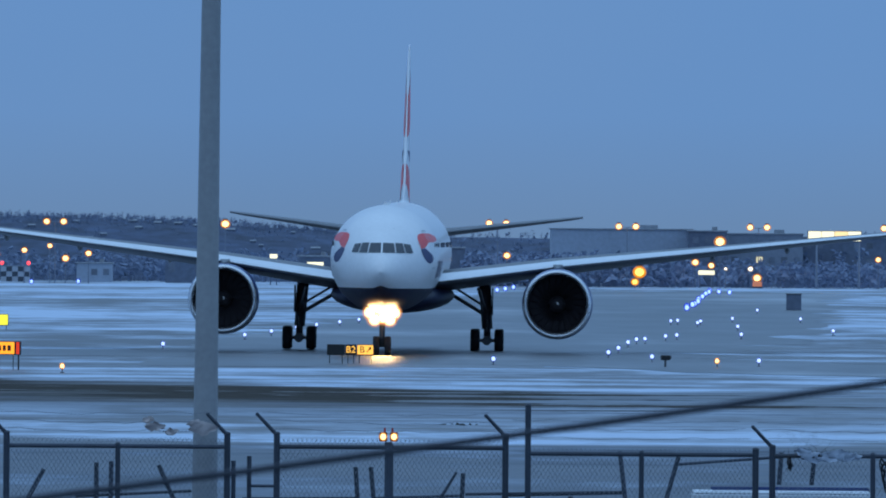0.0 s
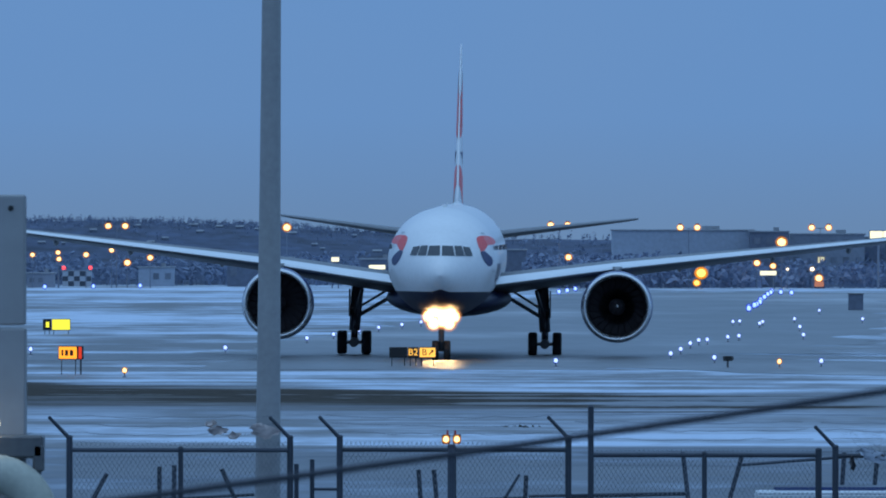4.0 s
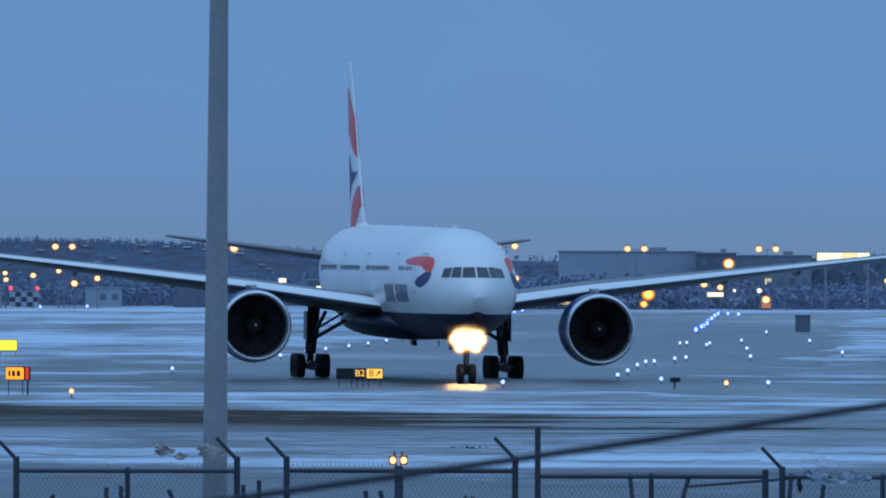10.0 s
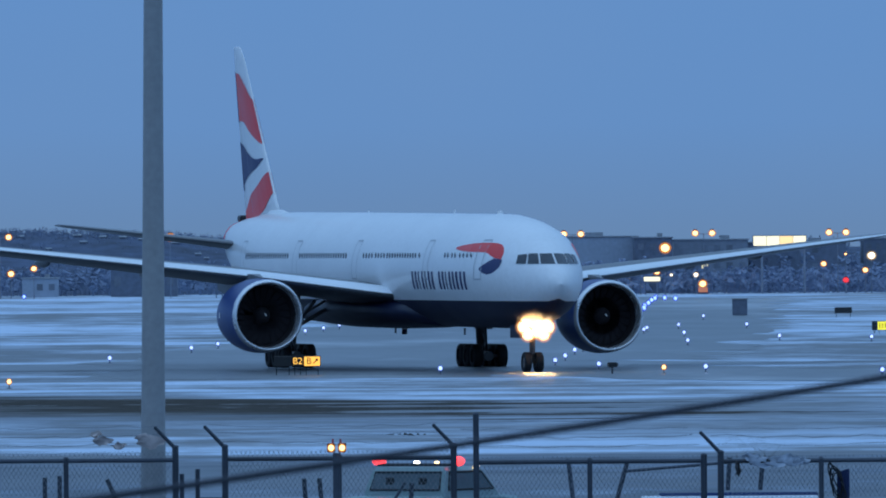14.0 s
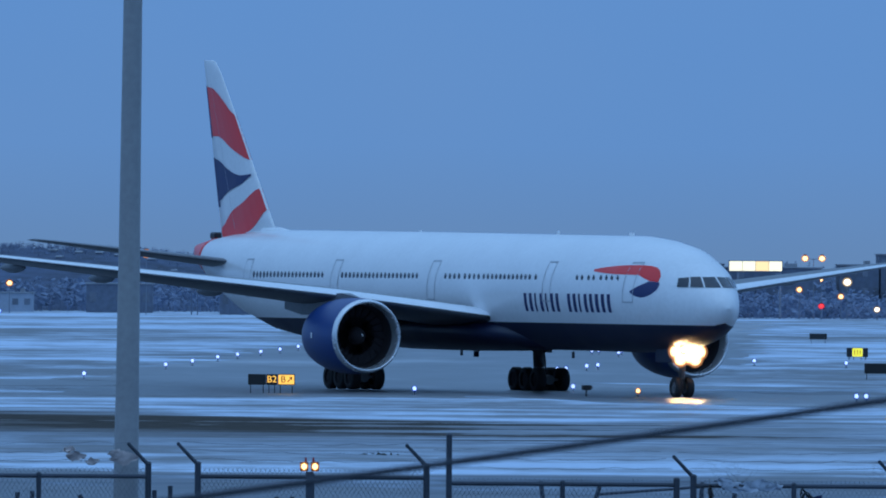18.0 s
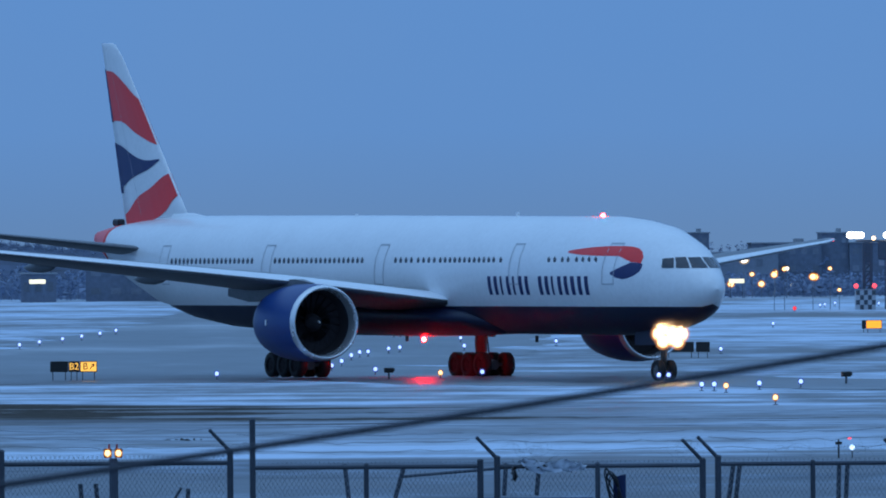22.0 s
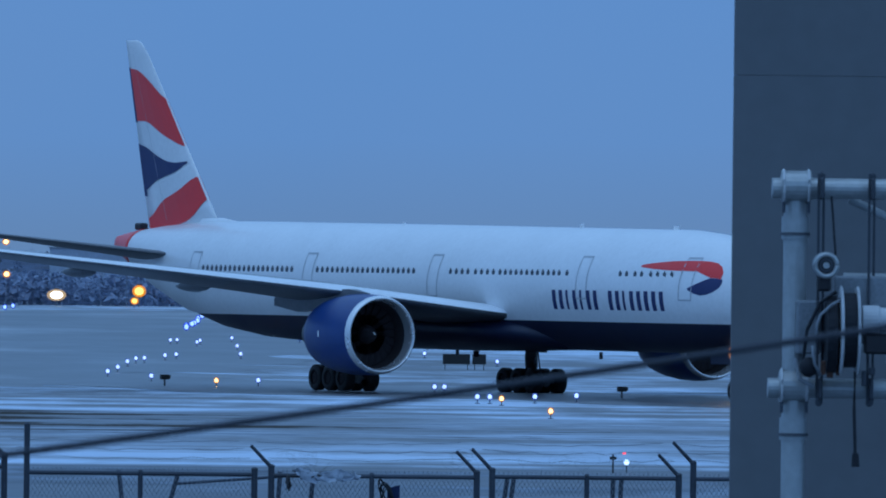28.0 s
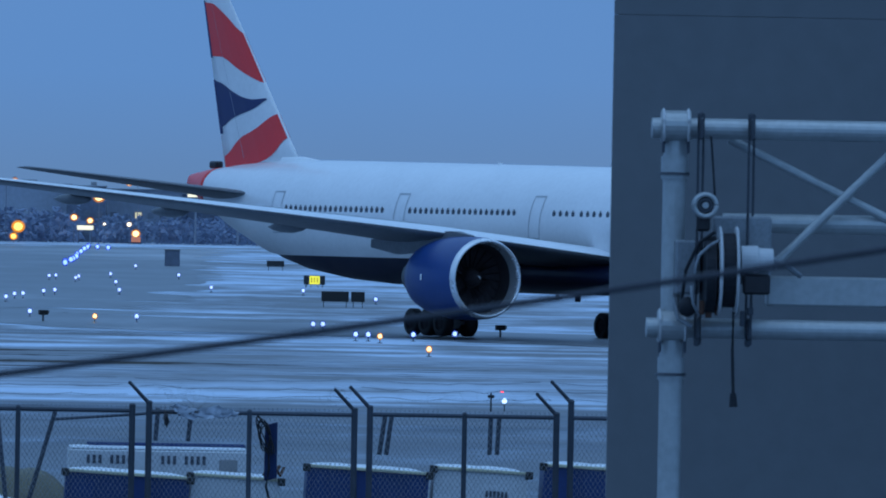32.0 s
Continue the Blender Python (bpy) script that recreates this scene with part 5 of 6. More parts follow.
def fence_post(parent, x, top, r, arm, y=FY, lean=0.0):
    bm_ = bmesh.new()
    rod(bm_, (x - lean, y, 0), (x, y, top), r, None, 10)
    rod(bm_, (x, y, top), (x, y, top + 0.04), r * 1.25, r * 0.6, 10)
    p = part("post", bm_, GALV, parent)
    if arm:
        bm_ = bmesh.new()
        rod(bm_, (x, y, top - 0.03), (x - 0.42, y - 0.05, top + 0.41), 0.045, 0.036, 8)
        ball(bm_, x - 0.42, y - 0.05, top + 0.41, 0.042, 1, 1, 1, 8, 6)
        part("arm", bm_, GALV, p, "slanted wire arm")
    return p


def link_fabric(x0, x1, y, z0, z1, step, r):
    """Crossing wires of a chain-link panel."""
    verts, faces = [], []
    steep = 1.55
    w, h = x1 - x0, (z1 - z0) / steep

    def wire(ax, az, bx, bz, dy):
        k = len(verts)
        d = Vector((bx - ax, 0, bz - az)).normalized()
        nx, nz = -d.z * r, d.x * r
        for px_, pz in ((ax, az), (bx, bz)):
            verts.extend(((px_ + nx, y + dy, pz + nz), (px_ - nx, y + dy, pz - nz), (px_, y + dy - r, pz)))
        faces.extend(((k, k + 1, k + 4, k + 3), (k + 1, k + 2, k + 5, k + 4), (k + 2, k, k + 3, k + 5)))

    n_ = int((w + h) / step)
    for i in range(n_ + 1):
        s_ = i * step
        a, b = max(0.0, s_ - h), min(w, s_)
        if b - a > 0.02:
            wire(x0 + a, z0 + (s_ - a) * steep, x0 + b, z0 + (s_ - b) * steep, -0.006)
            wire(x0 + w - a, z0 + (s_ - a) * steep, x0 + w - b, z0 + (s_ - b) * steep, 0.006)
    me = bpy.data.meshes.new("chain_link")
    me.from_pydata(verts, [], faces)
    me.materials.append(WIRE)
    return me


POST_RISE = {7.69: 0.10, 8.05: 0.18, 12.45: 0.10, 12.78: 0.14, 16.78: 0.06, 17.09: 0.33}
PANELS = ((-13.1, -9.0, 2.66, (-11.0,)), (-8.33, -3.61, 2.69, (-5.95,)), (-2.55, 2.34, 2.70, (-0.11,)), (2.82, 7.69, 2.59, (5.25,)), (8.05, 12.45, 2.58, (10.2,)), (12.78, 16.78, 2.60, (14.81,)), (17.09, 21.5, 2.60, (19.3,)))
for a, b, top, mids in PANELS:
    ob = thing("fence_panel", "galvanised chain-link fence panel with barbed wire on slanted arms", "fence", None, "perimeter fence panels")
    fence_post(ob, a, 3.6 if a == 2.82 else top + POST_RISE.get(a, 0.26), 0.07 if a != 2.82 else 0.066, a not in (2.82,))
    fence_post(ob, b, top + POST_RISE.get(b, 0.26), 0.07, b in (-3.61, 2.34, 12.45, 16.78))
    for x in mids:
        fence_post(ob, x, top + 0.02, 0.055, False)
    if a == 8.05:
        spans = ((a, 8.85), (9.9, b))
    else:
        spans = ((a, b),)
    for s0, s1 in spans:
        bm = bmesh.new()
        rod(bm, (s0, FY, top - 0.02), (s1, FY, top - 0.02), 0.045, None, 8)
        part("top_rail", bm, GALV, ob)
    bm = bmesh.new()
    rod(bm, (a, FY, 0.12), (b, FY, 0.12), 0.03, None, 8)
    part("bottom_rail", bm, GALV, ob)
    fab = new("chain_link", link_fabric(a, b, FY + 0.085, 0.1, top + (0.17 if a < 2.4 else 0.10), 0.1, 0.0038))
    fab.parent = ob
    tagged(fab, "thin chain-link wire", kind="stuff")
    rng = random.Random(int(a * 10))
    for dx, dz in ((-0.10, 0.36), (-0.22, 0.54), (-0.34, 0.72)):
        pts = [(a + dx + (b - a) * k / 12, FY - 0.05, top + dz - 0.05 * math.sin(math.pi * k / 12) + rng.uniform(-0.03, 0.03)) for k in range(13)]
        bm = bmesh.new()
        tube(bm, pts, 0.0045, 4)
        for k in range(1, 60):
            u = k / 60
            i = int(u * 12)
            p = Vector(pts[i]).lerp(Vector(pts[min(12, i + 1)]), u * 12 - i)
            rod(bm, p + Vector((-0.015, 0, -0.025)), p + Vector((0.015, 0, 0.025)), 0.004, None, 3)
        part("barbed_wire", bm, WIRE, ob, "sagging barbed wire")

# tangles of razor wire and torn plastic on the wires
rng = random.Random(11)
for x, z, w, n_ in ((8.75, 2.93, 0.45, 14), (12.1, 2.93, 0.3, 9), (14.1, 2.85, 0.9, 9), (15.8, 2.82, 0.7, 8)):
    ob = thing("wire_tangle", "tangle of loose thin wire on the fence top", "wire", pose(x, FY - 0.06, z), "loose wire tangles")
    bm = bmesh.new()
    for k in range(n_):
        cx, cz, r = rng.uniform(-w, w), rng.uniform(-0.12, 0.14), rng.uniform(0.08, 0.24)
        a0 = rng.uniform(0, 6.28)
        tube(bm, [(cx + r * 1.3 * math.cos(a0 + 0.5 * j), rng.uniform(-0.05, 0.05), cz + r * math.sin(a0 + 0.5 * j)) for j in range(9)], 0.002, 3)
    tagged(part("loose_wire", bm, WIRE, ob), kind="stuff")


def torn_sheet(x, z, pieces, material, label):
    """Crumpled scraps of film caught on the wires: (offset, height, size)."""
    ob = thing("torn_plastic", label, "plastic bag", pose(x, FY - 0.12, z), "torn plastic on the fence")
    for cx, cz, r in pieces:
        bm_ = bmesh.new()
        grid_ = [[bm_.verts.new((cx + r * 1.7 * (i / 6 - 0.5) + rng.uniform(-0.04, 0.04), rng.uniform(-0.05, 0.05), cz + r * 0.9 * (k / 4 - 0.5) * math.sin(math.pi * (i + 0.6) / 7.2) + rng.uniform(-0.03, 0.03))) for k in range(5)] for i in range(7)]
        for a_, b_ in zip(grid_, grid_[1:]):
            for k in range(4):
                bm_.faces.new((a_[k], b_[k], b_[k + 1], a_[k + 1]))
        part("scrap", bm_, material, ob, "", True)


torn_sheet(-4.8, 3.1, ((-0.5, 0.14, 0.16), (-0.36, 0.0, 0.24), (-0.02, -0.12, 0.17), (0.5, 0.06, 0.2), (0.66, -0.04, 0.34)), PLASTIC, "pale torn plastic sheet snagged on barbed wire")
torn_sheet(9.1, 2.54, ((-0.4, 0.12, 0.2), (-0.18, 0.0, 0.3), (0.14, 0.0, 0.3), (0.42, 0.03, 0.32), (0.66, 0.0, 0.22)), FILM, "grey torn plastic film hanging over a gap in the fence rail")

# dark rags and dry stalks caught on the fence top
for x, z, w, h, seed in ((9.02, 2.56, 0.11, 0.07, 4), (8.42, 2.4, 0.04, 0.3, 7)):
    rng = random.Random(seed)
    ob = thing("snagged_rag", "grey crumpled rag with dry stalks caught on the fence top", "rag", pose(x, FY - 0.1, z), "snagged rags")
    bm = bmesh.new()
    grid = [[bm.verts.new((w * (i / 4 - 1) + rng.uniform(-0.03, 0.03), 0.05 * math.sin(i * 1.9 + k) + rng.uniform(-0.02, 0.02), h * (0.5 - k / 5) + rng.uniform(-0.04, 0.04))) for k in range(6)] for i in range(9)]
    for a, c in zip(grid, grid[1:]):
        for k in range(5):
            bm.faces.new((a[k], c[k], c[k + 1], a[k + 1]))
    bmesh.ops.solidify(bm, geom=bm.faces[:], thickness=0.012)
    part("cloth", bm, RAGDARK, ob, "", True)
    bm = bmesh.new()
    for k in range(7):
        a0 = rng.uniform(0.6, 2.6)
        tube(bm, [(rng.uniform(-w, w) * 0.4 + u * 0.5 * math.cos(a0), -0.02, u * 0.34 * math.sin(a0) + 0.04 * math.sin(3 * u + k)) for u in (0, 0.3, 0.6, 1.0)], 0.002, 4)
    part("stalks", bm, TIMBER, ob, "dry thin stalks")

# hanging hose and blue cloth
ob = thing("hanging_hose", "black hose coil with a blue cloth hung on a fence post", "hose", pose(10.45, FY - 0.14, 0))
for k in range(7):
    bm = bmesh.new()
    tube(bm, [(0.08 + 0.02 * math.sin(2.3 * k) + (0.10 + 0.016 * k) * math.cos(a + 0.2 * k), -0.02 * k, 2.08 - 0.05 * math.cos(1.7 * k) + (0.27 + 0.022 * k) * math.sin(a)) for a in [2 * math.pi * j / 20 for j in range(21)]], 0.015, 6)
    part("coil_turn", bm, CABLE, ob, "", True)
bm = bmesh.new()
tube(bm, [(0.16, -0.05, 1.8), (0.18, -0.05, 1.4), (0.12, -0.06, 1.0), (0.2, -0.06, 0.7)], 0.028, 6)
part("hose_end", bm, CABLE, ob, "", True)
bm = bmesh.new()
grid = [[bm.verts.new((0.08 + 0.09 * i, 0.05 + 0.03 * math.sin(i * 2.1), 2.35 - 0.24 * k - 0.03 * math.cos(i))) for k in range(6)] for i in range(4)]
for a, b in zip(grid, grid[1:]):
    for k in range(5):
        bm.faces.new((a[k], b[k], b[k + 1], a[k + 1]))
part("cloth", bm, CLOTHBLUE, ob, "blue cloth", True)

# post with a pair of amber lamps
ob = thing("warning_post", "fence-side post with two small amber lamps and a red cap", "warning lamp", pose(-0.16, FY - 3.2, 0))
bm = bmesh.new()
rod(bm, (0, 0, 0), (0, 0, 2.85), 0.085, None, 10)
part("post", bm, GALV, ob)
for dx in (-0.115, 0.115):
    bm = bmesh.new()
    box(bm, dx, 0, 2.96, 0.17, 0.16, 0.2, None, 0.02)
    head = part("lamp_case", bm, SIGNBLACK, ob)
    lamp("lamp_lens", dx, -0.09, 2.96, 0.09, AMBERLAMP, head, "glowing amber lens", 1, 0.6, 1.1)
    bm = bmesh.new()
    rod(bm, (dx * 0.7, 0, 3.05), (dx * 0.7, 0, 3.15), 0.026, 0.018, 8)
    part("cap", bm, CHECKRED, head, "red cap")

# second, lower wire fence
LY = 292.0
ob = thing("low_fence", "low leaning wire fence with one rail and bent posts", "fence")
for x0, z0, x1, z1 in ((-6.45, 0, -6.45, 2.28), (-6.15, 0, -6.13, 2.31), (-3.16, 0, -3.16, 2.44), (-3.5, 0, -3.5, 2.34), (-2.07, 0, -2.07, 1.52), (-0.72, 0.0, -0.87, 2.22), (-0.34, 0.0, -0.54, 2.22), (1.0, 0, 1.0, 1.65), (1.35, 0, 1.45, 2.1), (3.77, 0, 3.77, 1.62), (5.05, 0.6, 4.82, 2.6), (5.55, 0.6, 6.1, 2.55), (13.08, 1.68, 13.2, 2.55), (13.23, 1.68, 13.34, 2.55), (15.46, 1.72, 15.48, 2.55), (15.62, 1.72, 15.66, 2.55), (8.25, 1.9, 8.3, 2.6), (8.95, 1.9, 9.02, 2.6), (-7.95, 1.45, -7.58, 2.13), (-4.78, 1.5, -5.11, 2.23)):
    bm = bmesh.new()
    rod(bm, (x0, LY, z0), (x1, LY, z1), 0.05, None, 8)
    part("post", bm, GALV, ob)
for x0, z0, x1, z1 in ((-3.3, 1.52, -0.8, 1.55), (-0.5, 1.55, 1.45, 1.62), (1.5, 1.65, 4.95, 1.72), (2.3, 1.63, 4.9, 1.70), (6.0, 2.32, 8.3, 2.5), (-6.9, 1.55, -4.4, 1.68), (-3.16, 1.80, -2.6, 1.80), (1.0, 1.62, 1.3, 2.12)):
    bm = bmesh.new()
    rod(bm, (x0, LY, z0), (x1, LY, z1), 0.032, None, 8)
    part("rail", bm, GALV, ob)


# ---- yard behind the fence ----
def crate(x, y, w, d, h, body_mat, label, ribs=4, snow=0.07, marks=False):
    ob = thing("yard_crate", label, "crate", pose(x, y, 0.0, 0, 3.0, 0), "yard crates")
    bm_ = bmesh.new()
    box(bm_, 0, 0, h / 2, w, d, h, None, 0.02)
    body = part("body", bm_, body_mat, ob)
    for k in range(ribs + 1):
        bm_ = bmesh.new()
        box(bm_, -w / 2 + w * k / ribs, -d / 2 - 0.02, h / 2, 0.06, 0.05, h - 0.04, None, 0.01)
        part("rib", bm_, body_mat, body)
    bm_ = bmesh.new()
    box(bm_, 0, -d / 2 - 0.03, h + 0.02, w + 0.1, 0.07, 0.07, None, 0.015)
    part("lip", bm_, CREAM, ob, "cream lip")
    for sx in (-1, 1):
        bm_ = bmesh.new()
        box(bm_, sx * (w / 2 + 0.05), -d / 2 - 0.02, h - 0.02, 0.17, 0.16, 0.17, None, 0.02)
        part("corner_cap", bm_, SIGNBLACK, ob, "black corner cap")
    bm_ = bmesh.new()
    bmesh.ops.create_grid(bm_, x_segments=16, y_segments=8, size=0.5)
    for v in bm_.verts:
        ex = max(abs(v.co.x), abs(v.co.y)) * 2
        v.co = Vector((v.co.x * w * 0.98, v.co.y * d * 0.98, h + 0.02 + snow * (1 - ex ** 6) * (1 + 0.4 * noise.noise((v.co.x * 7 + x, v.co.y * 5, 0)))))
    part("snow_cap", bm_, SNOWCAP, ob, "snow lying on the lid", True)
    if marks:
        for k in range(6):
            bm_ = bmesh.new()
            box(bm_, 0.15 + 0.085 * k, -d / 2 - 0.012, h * 0.62, 0.055, 0.02, 0.14)
            part("lettering_bar", bm_, FADED, body)
    return ob


crate(7.73, 297.2, 2.65, 2.2, 1.06, BLUEBOX, "blue ribbed crate with snow on its lid")
crate(10.1, 297.6, 1.9, 2.4, 1.03, WHITEBOX, "white crate with snow on its lid", 2)
crate(12.97, 297.2, 2.6, 2.2, 1.25, BLUEBOX, "blue ribbed crate with snow on its lid", 5)
crate(15.45, 297.4, 2.0, 2.3, 1.27, WHITEBOX, "white crate with a dark stencilled mark", 1, 0.07, True)
crate(18.0, 297.3, 2.3, 2.2, 1.36, BLUEBOX, "dark blue crate with a snowy lid", 3)
crate(3.1, 296.5, 4.6, 2.0, 0.55, WHITEBOX, "low white flatbed crate covered in snow", 3, 0.12)
crate(-1.5, 296.5, 2.9, 1.6, 0.45, WHITEBOX, "low white crate with snow on top", 2, 0.1)
trailer = thing("yard_trailer", "white box trailer with dark stencilled marks in a snowy yard", "trailer", pose(8.55, 301.0, 0))
bm = bmesh.new()
box(bm, 0, 0, 1.08, 3.95, 2.0, 0.9, None, 0.03)
body = part("body", bm, WHITEBOX, trailer)
for x0, n_ in ((-1.55, 8), (0.1, 8)):
    for k in range(n_):
        if k == 3:
            continue
        bm = bmesh.new()
        box(bm, x0 + 0.13 * k, -1.005, 1.32, 0.07, 0.02, 0.19)
        part("lettering_bar", bm, FADED, body)
bm = bmesh.new()
box(bm, 1.55, -1.01, 1.2, 0.4, 0.03, 0.3, None, 0.02)
part("hatch", bm, CONCRETE, body, "grey hatch")
bm = bmesh.new()
box(bm, 0.2, -0.6, 1.64, 3.5, 0.06, 0.05)
box(bm, 0.2, 0.6, 1.64, 3.5, 0.06, 0.05)
part("top_rail", bm, BLUEBOX, trailer, "blue top rail")
bm = bmesh.new()
box(bm, 0, 0, 1.56, 3.9, 1.95, 0.07, None, 0.03)
part("snow_cap", bm, SNOWCAP, trailer, "snow lying on the roof")
for sx in (-1.3, 1.3):
    for sy in (-0.85, 0.85):
        bm = bmesh.new()
        lathe(bm, [(-0.1, 0.1), (-0.1, 0.32), (0.1, 0.32), (0.1, 0.1)], 16, Matrix.Translation((sx, sy, 0.32)) @ Matrix.Rotation(math.pi / 2, 4, "Z"), True)
        part("wheel", bm, BLACKRUB, trailer)
bm = bmesh.new()
box(bm, 0, 0, 0.57, 3.8, 1.5, 0.14)
part("chassis", bm, SIGNBLACK, trailer)
heap = thing("tarpaulin_heap", "tan tarpaulin spread over a low heap", "tarpaulin", pose(5.3, 300.5, 0))
bm = bmesh.new()
bmesh.ops.create_grid(bm, x_segments=24, y_segments=12, size=1.0)
for v in bm.verts:
    ex = max(abs(v.co.x), abs(v.co.y))
    v.co = Vector((v.co.x * 1.6, v.co.y * 1.1, max(0.0, 1.08 * (1 - ex ** 3) + 0.09 * noise.noise((v.co.x * 3, v.co.y * 3, 2)))))
part("sheet", bm, TARP, heap, "", True)
junk = thing("rusty_winch", "small rusty winch frame on a crate", "machine", pose(10.95, 296.3, 1.1))
for k in range(4):
    bm = bmesh.new()
    rod(bm, (-0.2 + 0.12 * k, -0.1, 0.0), (-0.05 + 0.1 * k, 0.1, 0.26 - 0.03 * k), 0.035, None, 6)
    part("bar", bm, RUST, junk)
bm = bmesh.new()
lathe(bm, [(-0.12, 0.03), (-0.12, 0.12), (-0.06, 0.08), (0.06, 0.08), (0.12, 0.12), (0.12, 0.03)], 14, Matrix.Translation((0.02, 0, 0.12)), True)
part("drum", bm, RUST, junk, "rusty drum")

# blue lamp on a stick beyond the fence
ob = thing("stake_lamp", "small blue lamp with a red marker on a stake", "lamp", pose(24.4, 452, 0))
bm = bmesh.new()
rod(bm, (0, 0, 0), (0, 0, 0.35), 0.02, None, 6)
part("stake", bm, SIGNBLACK, ob)
bm = bmesh.new()
rod(bm, (-0.45, 0, 0), (-0.45, 0, 0.62), 0.03, None, 8)
box(bm, -0.45, 0, 0.5, 0.22, 0.1, 0.1)
part("marker_post", bm, SIGNBLACK, ob)
bm = bmesh.new()
ball(bm, 0, 0, 0.36, 0.09)
part("globe", bm, BLUELAMP, ob, "", True)
bm = bmesh.new()
box(bm, -0.08, 0, 0.66, 0.1, 0.05, 0.05)
part("marker", bm, REDLAMP, ob, "red marker")

# tall pole behind the fence
mast = thing("tall_pole", "tall tapered grey steel pole behind the fence", "pole", pose(-4.12, 291.3, 0, 0, 0.4, 0))
bm = bmesh.new()
lathe(bm, [(0, 0.285), (2.5, 0.27), (3.0, 0.262), (8, 0.228), (14, 0.195), (22, 0.15), (22.05, 0.01)], 28, Matrix.Rotation(-math.pi / 2, 4, "Y"))
part("shaft", bm, POLEGREY, mast, "", True)
bm = bmesh.new()
rod(bm, (0, 0, 0), (0, 0, 0.05), 0.42, None, 20)
part("base_plate", bm, GALV, mast)

# ---- works truck that drives by ----
truck = thing("works_truck", "pale works truck with a bar of red and amber roof lamps", "truck")
bm = bmesh.new()
rings = []
for x, w, z0, z1 in ((2.55, 0.92, 0.55, 0.95), (2.4, 1.05, 0.45, 1.08), (1.2, 1.12, 0.42, 1.18), (-2.4, 1.12, 0.42, 1.15), (-2.6, 1.04, 0.5, 1.1)):
    rings.append([bm.verts.new((x, y * w, z)) for y, z in ((-1, z0), (1, z0), (1, z1 - 0.08), (0.94, z1), (-0.94, z1), (-1, z1 - 0.08))])
part("body", skin(bm, rings), TRUCKPAINT, truck)
bm = bmesh.new()
rings = []
for _, w, z in ((None, 1.10, 1.12), (None, 1.08, 1.3), (None, 1.00, 1.76), (None, 0.92, 1.84)):
    f0, b0 = {1.12: (1.25, -1.55), 1.3: (1.1, -1.5), 1.76: (0.55, -1.28), 1.84: (0.4, -1.2)}[z]
    rings.append([bm.verts.new(p) for p in ((f0, -w, z), (f0, w, z), (b0, w, z), (b0, -w, z))])
cab = part("cab", skin(bm, rings), TRUCKPAINT, truck)
for name, quad in (("rear_window", ((-1.515, -0.95, 1.30), (-1.515, 0.95, 1.30), (-1.315, 0.90, 1.72), (-1.315, -0.90, 1.72))), ("windscreen", ((1.12, -0.95, 1.33), (1.12, 0.95, 1.33), (0.62, 0.88, 1.72), (0.62, -0.88, 1.72))), ("side_window", ((0.95, -1.095, 1.30), (-1.3, -1.095, 1.30), (-1.12, -1.018, 1.72), (0.48, -1.018, 1.72))), ("side_window", ((0.95, 1.095, 1.30), (-1.3, 1.095, 1.30), (-1.12, 1.018, 1.72), (0.48, 1.018, 1.72)))):
    bm = bmesh.new()
    bm.faces.new([bm.verts.new(p) for p in quad])
    bmesh.ops.solidify(bm, geom=bm.faces[:], thickness=0.015)
    w_ = part(name, bm, TRUCKGLASS, cab, "dim glass")
    bm = bmesh.new()
    tube(bm, [*quad, quad[0]], 0.028, 6)
    part("window_seal", bm, BLACKRUB, w_, "black rubber seal")
for y in (-0.45, 0.45):
    bm = bmesh.new()
    box(bm, -1.43, y, 1.47, 0.05, 0.22, 0.26, None, 0.02)
    part("headrest", bm, SIGNBLACK, cab, "dark headrest at the rear window")
bm = bmesh.new()
ball(bm, 0.33, -0.98, 1.85, 0.06, 1, 1.2, 0.8)
part("marker_lamp", bm, AMBERLAMP, cab, "small amber marker lamp", True)
bm = bmesh.new()
box(bm, -0.75, 0, 1.89, 0.28, 2.2, 0.07, None, 0.02)
bar = part("light_bar", bm, SIGNBLACK, truck, "black roof bar")
for y, g, r in ((-1.08, REDLAMP, 0.16), (1.08, REDLAMP, 0.16), (0.05, WHITELAMP, 0.075), (-0.5, AMBERLAMP, 0.06)):
    bm = bmesh.new()
    ball(bm, -0.8, y, 1.98 if r > 0.1 else 1.94, r, 0.8, 1.15, 0.75)
    part("roof_lamp", bm, g, bar, "glowing roof lamp", True)
for x in (-1.6, 1.6):
    for y in (-1.0, 1.0):
        bm = bmesh.new()
        lathe(bm, [(-0.12, 0.1), (-0.12, 0.34), (-0.08, 0.37), (0.08, 0.37), (0.12, 0.34), (0.12, 0.1)], 18, Matrix.Translation((x, y, 0.37)) @ Matrix.Rotation(math.pi / 2, 4, "Z"), True)
        part("wheel", bm, BLACKRUB, truck)
for y in (-0.95, 0.95):
    bm = bmesh.new()
    box(bm, -2.6, y, 0.9, 0.05, 0.14, 0.26, None, 0.02)
    part("tail_lamp", bm, CHECKRED, truck, "red tail lamp")
bm = bmesh.new()
box(bm, -2.66, 0, 0.5, 0.1, 1.7, 0.16, None, 0.02)
part("bumper", bm, STEEL, truck)

# ---- near building and pipe frame ----
BX, BYF = 3.82, 62.0
wall = tagged(new("wall_near"), "grey clad wall of a near building", "wall", kind="structure")
bm = bmesh.new()
